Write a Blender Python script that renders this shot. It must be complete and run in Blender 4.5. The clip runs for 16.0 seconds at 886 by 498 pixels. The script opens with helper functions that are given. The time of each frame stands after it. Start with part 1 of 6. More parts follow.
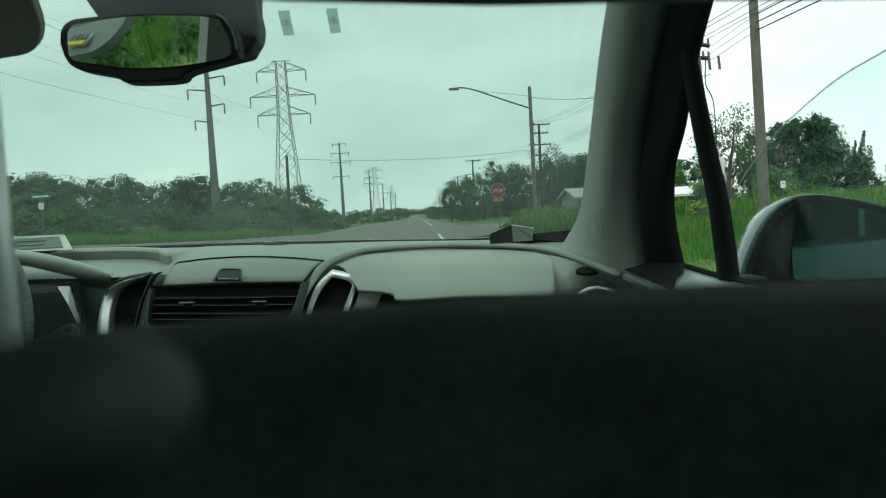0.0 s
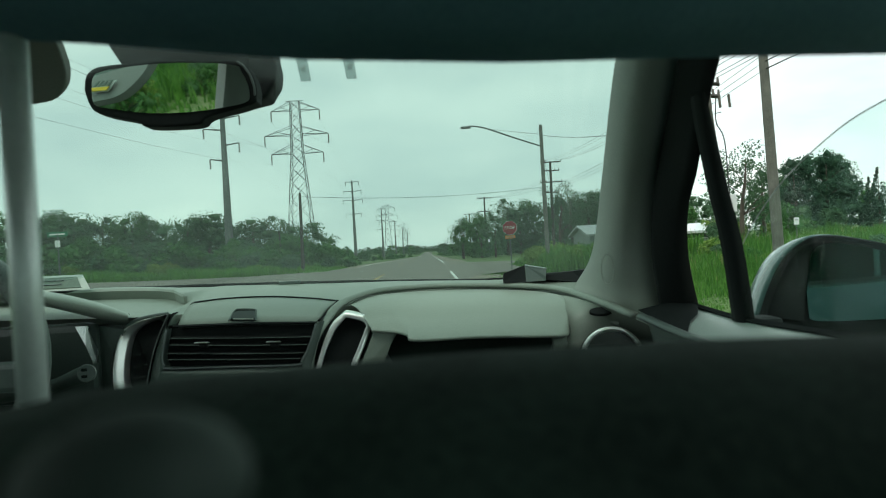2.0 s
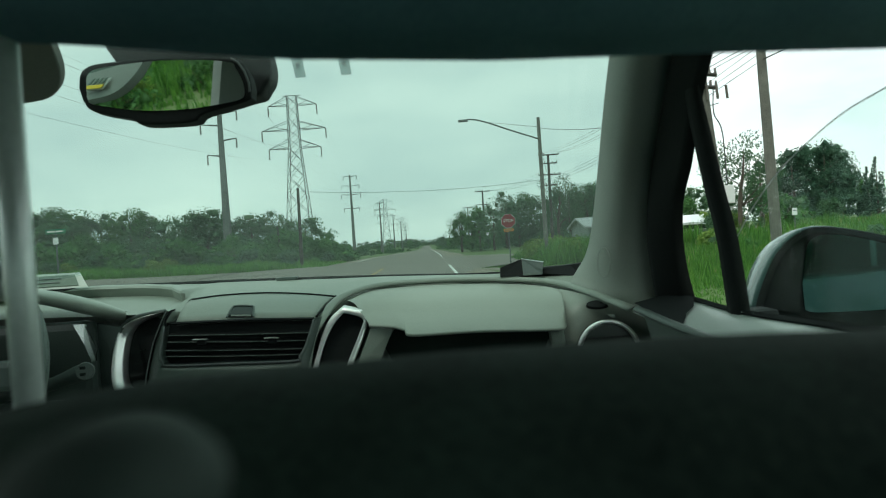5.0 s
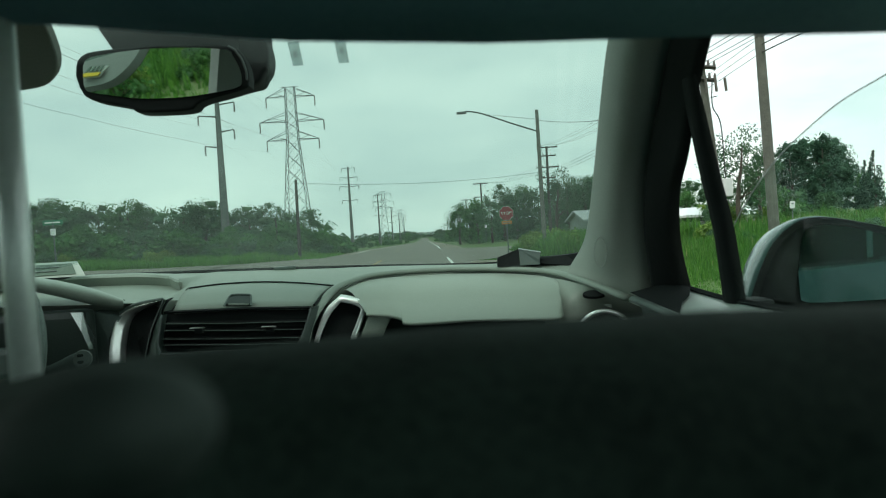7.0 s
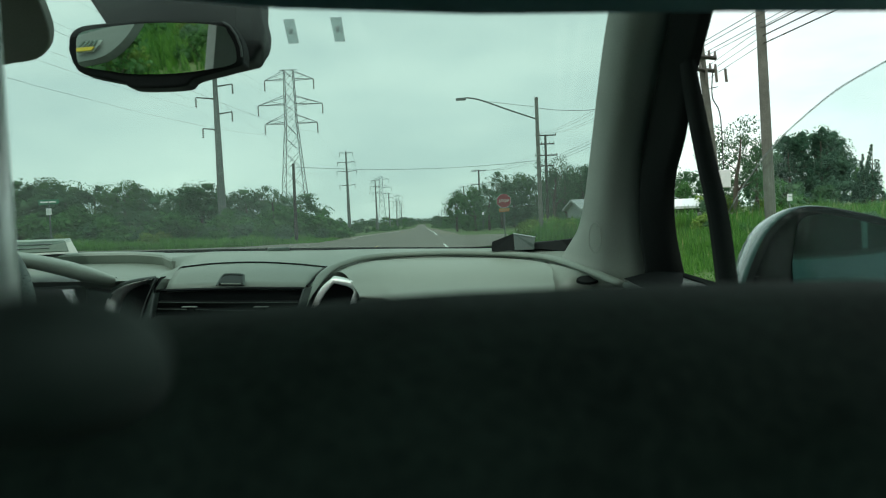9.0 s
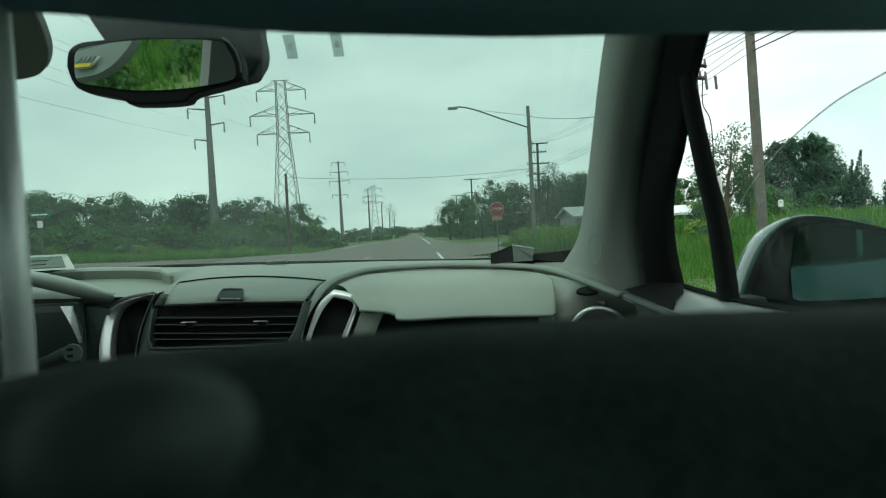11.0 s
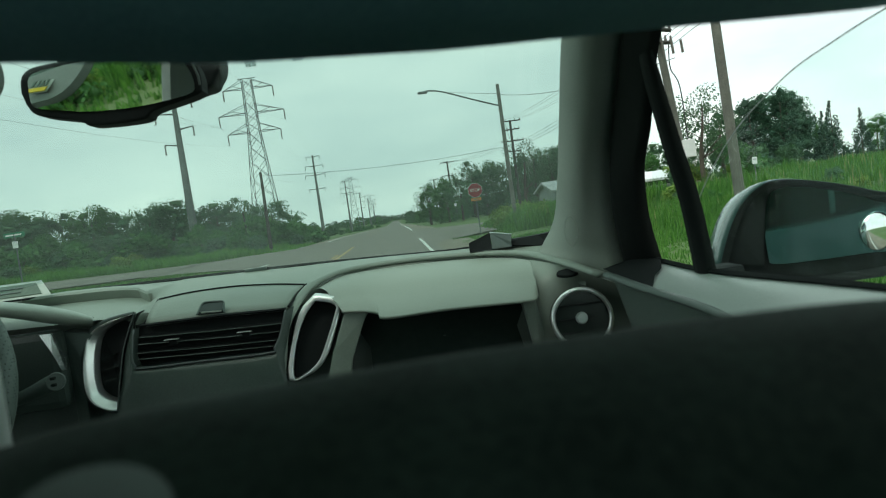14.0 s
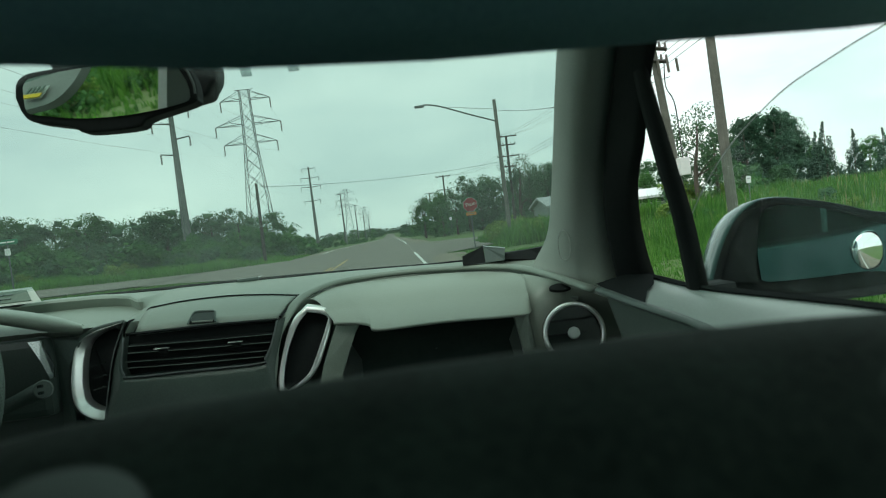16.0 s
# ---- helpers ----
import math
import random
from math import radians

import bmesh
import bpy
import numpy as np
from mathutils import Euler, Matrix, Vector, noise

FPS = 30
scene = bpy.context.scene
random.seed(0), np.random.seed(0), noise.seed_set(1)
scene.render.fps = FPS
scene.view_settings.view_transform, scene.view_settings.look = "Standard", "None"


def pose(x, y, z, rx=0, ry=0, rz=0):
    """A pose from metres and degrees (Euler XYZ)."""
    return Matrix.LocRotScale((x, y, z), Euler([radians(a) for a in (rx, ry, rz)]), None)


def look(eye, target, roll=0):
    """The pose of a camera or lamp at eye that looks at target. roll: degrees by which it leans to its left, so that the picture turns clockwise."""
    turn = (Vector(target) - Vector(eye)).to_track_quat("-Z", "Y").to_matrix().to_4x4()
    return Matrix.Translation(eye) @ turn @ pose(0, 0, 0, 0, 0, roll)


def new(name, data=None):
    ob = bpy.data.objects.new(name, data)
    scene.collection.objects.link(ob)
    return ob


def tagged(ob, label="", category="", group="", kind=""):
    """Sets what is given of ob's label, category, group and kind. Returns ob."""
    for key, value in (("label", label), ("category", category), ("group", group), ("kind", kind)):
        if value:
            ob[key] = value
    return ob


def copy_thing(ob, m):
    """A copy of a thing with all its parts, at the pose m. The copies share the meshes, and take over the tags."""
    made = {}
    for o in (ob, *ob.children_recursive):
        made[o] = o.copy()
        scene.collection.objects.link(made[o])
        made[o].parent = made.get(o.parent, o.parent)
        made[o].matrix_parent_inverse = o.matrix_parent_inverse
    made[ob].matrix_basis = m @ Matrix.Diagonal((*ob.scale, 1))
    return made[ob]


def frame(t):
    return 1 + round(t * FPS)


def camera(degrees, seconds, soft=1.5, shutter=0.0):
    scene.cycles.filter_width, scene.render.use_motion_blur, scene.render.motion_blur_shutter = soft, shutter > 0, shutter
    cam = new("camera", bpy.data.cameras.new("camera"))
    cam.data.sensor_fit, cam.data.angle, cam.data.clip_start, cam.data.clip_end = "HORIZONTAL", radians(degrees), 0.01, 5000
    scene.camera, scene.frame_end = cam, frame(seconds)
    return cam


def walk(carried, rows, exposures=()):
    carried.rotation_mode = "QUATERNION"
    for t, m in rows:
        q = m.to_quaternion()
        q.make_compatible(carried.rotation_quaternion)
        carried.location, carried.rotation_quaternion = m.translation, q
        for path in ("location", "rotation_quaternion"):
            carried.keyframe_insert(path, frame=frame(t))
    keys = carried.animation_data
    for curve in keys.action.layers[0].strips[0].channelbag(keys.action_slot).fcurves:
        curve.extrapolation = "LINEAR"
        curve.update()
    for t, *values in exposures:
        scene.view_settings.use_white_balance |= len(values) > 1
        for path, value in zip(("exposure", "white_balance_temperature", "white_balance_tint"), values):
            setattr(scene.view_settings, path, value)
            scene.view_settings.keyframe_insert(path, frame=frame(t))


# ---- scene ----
SKY = 1.3
EXPOSURES = [(0, 0.0, 6350, -5), (16, 0.0, 6350, -5)]
cam = camera(64.0, 16.0, 0.7)
cam.data.dof.use_dof = True
cam.data.dof.focus_distance = 2.4
cam.data.dof.aperture_fstop = 10.0
PATH = [
    (0, (0.3676, -0.0139, 1.4863), (0.4309, 1.9820, 1.3745), -3.27),
    (0.5, (0.3654, -0.0149, 1.4892), (0.4266, 1.9820, 1.3980), -2.56),
    (1, (0.3678, -0.0250, 1.4851), (0.3705, 1.9750, 1.4934), -2.12),
    (1.5, (0.3668, -0.0205, 1.4897), (0.4102, 1.9790, 1.4813), -3.18),
    (2, (0.3653, -0.0202, 1.4918), (0.4014, 1.9794, 1.4862), -3.34),
    (2.5, (0.3642, -0.0226, 1.4930), (0.4109, 1.9768, 1.5111), -3.76),
    (3, (0.3661, -0.0185, 1.4901), (0.4056, 1.9807, 1.4474), -3.21),
    (3.5, (0.3711, -0.0174, 1.4906), (0.4067, 1.9822, 1.4791), -3.94),
    (4, (0.3693, -0.0187, 1.4888), (0.3986, 1.9805, 1.4437), -3.06),
    (4.2, (0.3663, -0.0193, 1.4968), (0.4124, 1.9798, 1.4570), -3.86),
    (6.3, (0.3730, -0.0254, 1.4863), (0.4023, 1.9743, 1.4679), -3.66),
    (6.5, (0.3705, -0.0207, 1.4914), (0.4189, 1.9782, 1.4450), -4.07),
    (7, (0.3694, -0.0240, 1.4888), (0.4122, 1.9750, 1.4431), -3.69),
    (7.5, (0.3715, -0.0238, 1.4873), (0.3901, 1.9761, 1.4968), -3.46),
    (8, (0.3748, -0.0181, 1.4881), (0.4095, 1.9814, 1.4575), -3.82),
    (8.5, (0.3765, -0.0191, 1.4844), (0.4147, 1.9804, 1.5029), -3.65),
    (9, (0.3732, -0.0209, 1.4830), (0.4230, 1.9767, 1.3991), -2.68),
    (9.2, (0.3739, -0.0239, 1.4800), (0.4261, 1.9748, 1.4293), -2.96),
    (11.3, (0.3630, -0.0193, 1.4900), (0.4398, 1.9785, 1.4290), -3.40),
    (11.5, (0.3682, -0.0188, 1.4861), (0.4486, 1.9795, 1.4648), -4.44),
    (12, (0.3684, -0.0223, 1.5052), (0.4795, 1.9744, 1.4752), -8.30),
    (12.5, (0.3737, -0.0241, 1.5038), (0.4850, 1.9728, 1.4966), -9.25),
    (13, (0.3746, -0.0239, 1.5055), (0.4855, 1.9729, 1.5292), -9.77),
    (13.5, (0.3758, -0.0223, 1.5036), (0.4824, 1.9748, 1.4886), -9.63),
    (14, (0.3728, -0.0191, 1.5027), (0.4868, 1.9746, 1.3939), -8.13),
    (14.5, (0.3742, -0.0221, 1.4923), (0.4882, 1.9735, 1.4261), -6.36),
    (15, (0.3749, -0.0182, 1.5014), (0.4877, 1.9780, 1.4513), -7.74),
    (15.5, (0.3722, -0.0235, 1.5008), (0.4804, 1.9735, 1.4787), -7.50),
    (16, (0.3746, -0.0184, 1.5006), (0.5093, 1.9757, 1.4285), -7.23),
]
walk(cam, [(t, look(eye, target, roll)) for t, eye, target, roll in PATH], EXPOSURES)

# ---- world and light ----
world = bpy.data.worlds.new("overcast_sky")
scene.world = world
world.use_nodes = True
wn, wl = world.node_tree.nodes, world.node_tree.links
wn.clear()
w_out = wn.new("ShaderNodeOutputWorld")
w_bg = wn.new("ShaderNodeBackground")
w_sky = wn.new("ShaderNodeTexSky")
w_sky.sky_type = "NISHITA"
w_sky.sun_disc = False
w_sky.sun_elevation = radians(55)
w_sky.sun_rotation = radians(200)
w_dim = wn.new("ShaderNodeMixRGB")
w_dim.blend_type = "MULTIPLY"
w_dim.inputs[0].default_value = 1.0
w_dim.inputs[2].default_value = (0.10, 0.10, 0.10, 1)
w_co = wn.new("ShaderNodeTexCoord")
w_map = wn.new("ShaderNodeMapping")
w_map.inputs["Scale"].default_value = (1.0, 1.0, 3.2)
w_noise = wn.new("ShaderNodeTexNoise")
w_noise.inputs["Scale"].default_value = 2.6
w_noise.inputs["Detail"].default_value = 6.0
w_noise.inputs["Roughness"].default_value = 0.55
w_ramp = wn.new("ShaderNodeValToRGB")
w_ramp.color_ramp.elements[0].position = 0.32
w_ramp.color_ramp.elements[0].color = (0.76, 0.81, 0.84, 1)
w_ramp.color_ramp.elements[1].position = 0.72
w_ramp.color_ramp.elements[1].color = (1.14, 1.14, 1.12, 1)
w_mix = wn.new("ShaderNodeMixRGB")
w_mix.inputs[0].default_value = 0.90
wl.new(w_co.outputs["Generated"], w_map.inputs["Vector"])
wl.new(w_map.outputs["Vector"], w_noise.inputs["Vector"])
wl.new(w_noise.outputs["Fac"], w_ramp.inputs["Fac"])
wl.new(w_sky.outputs["Color"], w_dim.inputs[1])
wl.new(w_dim.outputs["Color"], w_mix.inputs[1])
wl.new(w_ramp.outputs["Color"], w_mix.inputs[2])
wl.new(w_mix.outputs["Color"], w_bg.inputs["Color"])
w_bg.inputs["Strength"].default_value = SKY
wl.new(w_bg.outputs["Background"], w_out.inputs["Surface"])

sun_data = bpy.data.lights.new("sun", "SUN")
sun_data.energy = 0.9
sun_data.angle = radians(25)
sun_data.color = (1.0, 0.97, 0.92)
sun = new("sun", sun_data)
sun.matrix_world = look((-20, -45, 70), (0, 0, 0))


# ---- materials ----
def node_mat(name):
    m = bpy.data.materials.new(name)
    m.use_nodes = True
    n = m.node_tree.nodes
    return m, n, m.node_tree.links, n["Principled BSDF"]


def surface(name, a, b, rough=0.6, scale=8.0, bump=0.15, fine=60.0, metal=0.0, spec=0.5, var=0.0, detail=5.0):
    """Two-scale noise between colours a and b, with a fine bump; var: spread from object to object."""
    m, n, l, p = node_mat(name)
    co = n.new("ShaderNodeTexCoord")
    big = n.new("ShaderNodeTexNoise")
    big.inputs["Scale"].default_value = scale
    big.inputs["Detail"].default_value = detail
    l.new(co.outputs["Object"], big.inputs["Vector"])
    small = n.new("ShaderNodeTexNoise")
    small.inputs["Scale"].default_value = fine
    small.inputs["Detail"].default_value = 4.0
    l.new(co.outputs["Object"], small.inputs["Vector"])
    both = n.new("ShaderNodeMath")
    both.operation = "MULTIPLY_ADD"
    both.inputs[1].default_value = 0.4
    l.new(small.outputs["Fac"], both.inputs[0])
    half = n.new("ShaderNodeMath")
    half.operation = "MULTIPLY"
    half.inputs[1].default_value = 0.6
    l.new(big.outputs["Fac"], half.inputs[0])
    l.new(half.outputs[0], both.inputs[2])
    ramp = n.new("ShaderNodeValToRGB")
    ramp.color_ramp.elements[0].position = 0.34
    ramp.color_ramp.elements[0].color = (*a, 1)
    ramp.color_ramp.elements[1].position = 0.66
    ramp.color_ramp.elements[1].color = (*b, 1)
    l.new(both.outputs[0], ramp.inputs["Fac"])
    colour = ramp.outputs["Color"]
    if var:
        info = n.new("ShaderNodeObjectInfo")
        hsv = n.new("ShaderNodeHueSaturation")
        span = n.new("ShaderNodeMapRange")
        span.inputs["To Min"].default_value = 1 - var
        span.inputs["To Max"].default_value = 1 + var
        l.new(info.outputs["Random"], span.inputs["Value"])
        l.new(span.outputs[0], hsv.inputs["Value"])
        l.new(colour, hsv.inputs["Color"])
        colour = hsv.outputs["Color"]
    l.new(colour, p.inputs["Base Color"])
    p.inputs["Roughness"].default_value = rough
    p.inputs["Metallic"].default_value = metal
    p.inputs["Specular IOR Level"].default_value = spec
    if bump:
        bp = n.new("ShaderNodeBump")
        bp.inputs["Strength"].default_value = bump
        bp.inputs["Distance"].default_value = 0.4 / fine
        l.new(small.outputs["Fac"], bp.inputs["Height"])
        l.new(bp.outputs["Normal"], p.inputs["Normal"])
    return m


def foliage(name, a, b, glow=0.35, var=0.25):
    """Leaves: diffuse with light passing through, varied leaf by leaf and plant by plant."""
    m, n, l, p = node_mat(name)
    n.remove(p)
    out = n["Material Output"]
    geo = n.new("ShaderNodeNewGeometry")
    info = n.new("ShaderNodeObjectInfo")
    ramp = n.new("ShaderNodeValToRGB")
    ramp.color_ramp.elements[0].color = (*a, 1)
    ramp.color_ramp.elements[1].color = (*b, 1)
    l.new(geo.outputs["Random Per Island"], ramp.inputs["Fac"])
    hsv = n.new("ShaderNodeHueSaturation")
    span = n.new("ShaderNodeMapRange")
    span.inputs["To Min"].default_value = 1 - var
    span.inputs["To Max"].default_value = 1 + var
    l.new(info.outputs["Random"], span.inputs["Value"])
    l.new(span.outputs[0], hsv.inputs["Value"])
    l.new(ramp.outputs["Color"], hsv.inputs["Color"])
    dif = n.new("ShaderNodeBsdfDiffuse")
    tra = n.new("ShaderNodeBsdfTranslucent")
    glo = n.new("ShaderNodeBsdfGlossy")
    glo.inputs["Roughness"].default_value = 0.55
    glo.inputs["Color"].default_value = (0.5, 0.5, 0.5, 1)
    mix = n.new("ShaderNodeMixShader")
    mix.inputs[0].default_value = glow
    mix2 = n.new("ShaderNodeMixShader")
    mix2.inputs[0].default_value = 0.04
    l.new(hsv.outputs["Color"], dif.inputs["Color"])
    l.new(hsv.outputs["Color"], tra.inputs["Color"])
    l.new(dif.outputs[0], mix.inputs[1])
    l.new(tra.outputs[0], mix.inputs[2])
    l.new(mix.outputs[0], mix2.inputs[1])
    l.new(glo.outputs[0], mix2.inputs[2])
    l.new(mix2.outputs[0], out.inputs["Surface"])
    return m


def pane(name, tint, gloss=0.04, rough=0.01, film=0.0):
    """Tinted clear glass: light passes straight through, with a weak mirror on top and a thin film of dust."""
    m, n, l, p = node_mat(name)
    n.remove(p)
    tr = n.new("ShaderNodeBsdfTransparent")
    tr.inputs["Color"].default_value = (*tint, 1)
    gl = n.new("ShaderNodeBsdfGlossy")
    gl.inputs["Roughness"].default_value = rough
    mix = n.new("ShaderNodeMixShader")
    mix.inputs[0].default_value = gloss
    l.new(tr.outputs[0], mix.inputs[1])
    l.new(gl.outputs[0], mix.inputs[2])
    last = mix
    if film:
        dust = n.new("ShaderNodeBsdfTranslucent")
        dust.inputs["Color"].default_value = (0.75, 0.85, 0.80, 1)
        spots = n.new("ShaderNodeTexNoise")
        spots.inputs["Scale"].default_value = 5.0
        spots.inputs["Detail"].default_value = 6.0
        co = n.new("ShaderNodeTexCoord")
        l.new(co.outputs["Object"], spots.inputs["Vector"])
        amount = n.new("ShaderNodeMapRange")
        amount.inputs["From Min"].default_value = 0.3
        amount.inputs["From Max"].default_value = 0.7
        amount.inputs["To Min"].default_value = film * 0.6
        amount.inputs["To Max"].default_value = film * 1.4
        l.new(spots.outputs["Fac"], amount.inputs["Value"])
        last = n.new("ShaderNodeMixShader")
        l.new(amount.outputs[0], last.inputs[0])
        l.new(mix.outputs[0], last.inputs[1])
        l.new(dust.outputs[0], last.inputs[2])
    l.new(last.outputs[0], n["Material Output"].inputs["Surface"])
    return m


def mirror_mat(name, tint=(0.85, 0.9, 0.88)):
    m, n, l, p = node_mat(name)
    p.inputs["Base Color"].default_value = (*tint, 1)
    p.inputs["Metallic"].default_value = 1.0
    p.inputs["Roughness"].default_value = 0.02
    return m


def perforated(name, a, b):
    """Leather with rows of small punched holes."""
    m = surface(name, a, b, 0.45, 9, 0.4, 260)
    n, l = m.node_tree.nodes, m.node_tree.links
    p = n["Principled BSDF"]
    co = n.new("ShaderNodeTexCoord")
    dots = n.new("ShaderNodeTexVoronoi")
    dots.inputs["Scale"].default_value = 260.0
    dots.inputs["Randomness"].default_value = 0.15
    l.new(co.outputs["Object"], dots.inputs["Vector"])
    hole = n.new("ShaderNodeMapRange")
    hole.inputs["From Min"].default_value = 0.18
    hole.inputs["From Max"].default_value = 0.30
    l.new(dots.outputs["Distance"], hole.inputs["Value"])
    dark = n.new("ShaderNodeMixRGB")
    dark.blend_type = "MIX"
    dark.inputs[1].default_value = (0.012, 0.016, 0.015, 1)
    l.new(hole.outputs[0], dark.inputs[0])
    l.new(p.inputs["Base Color"].links[0].from_socket, dark.inputs[2])
    l.new(dark.outputs[0], p.inputs["Base Color"])
    return m


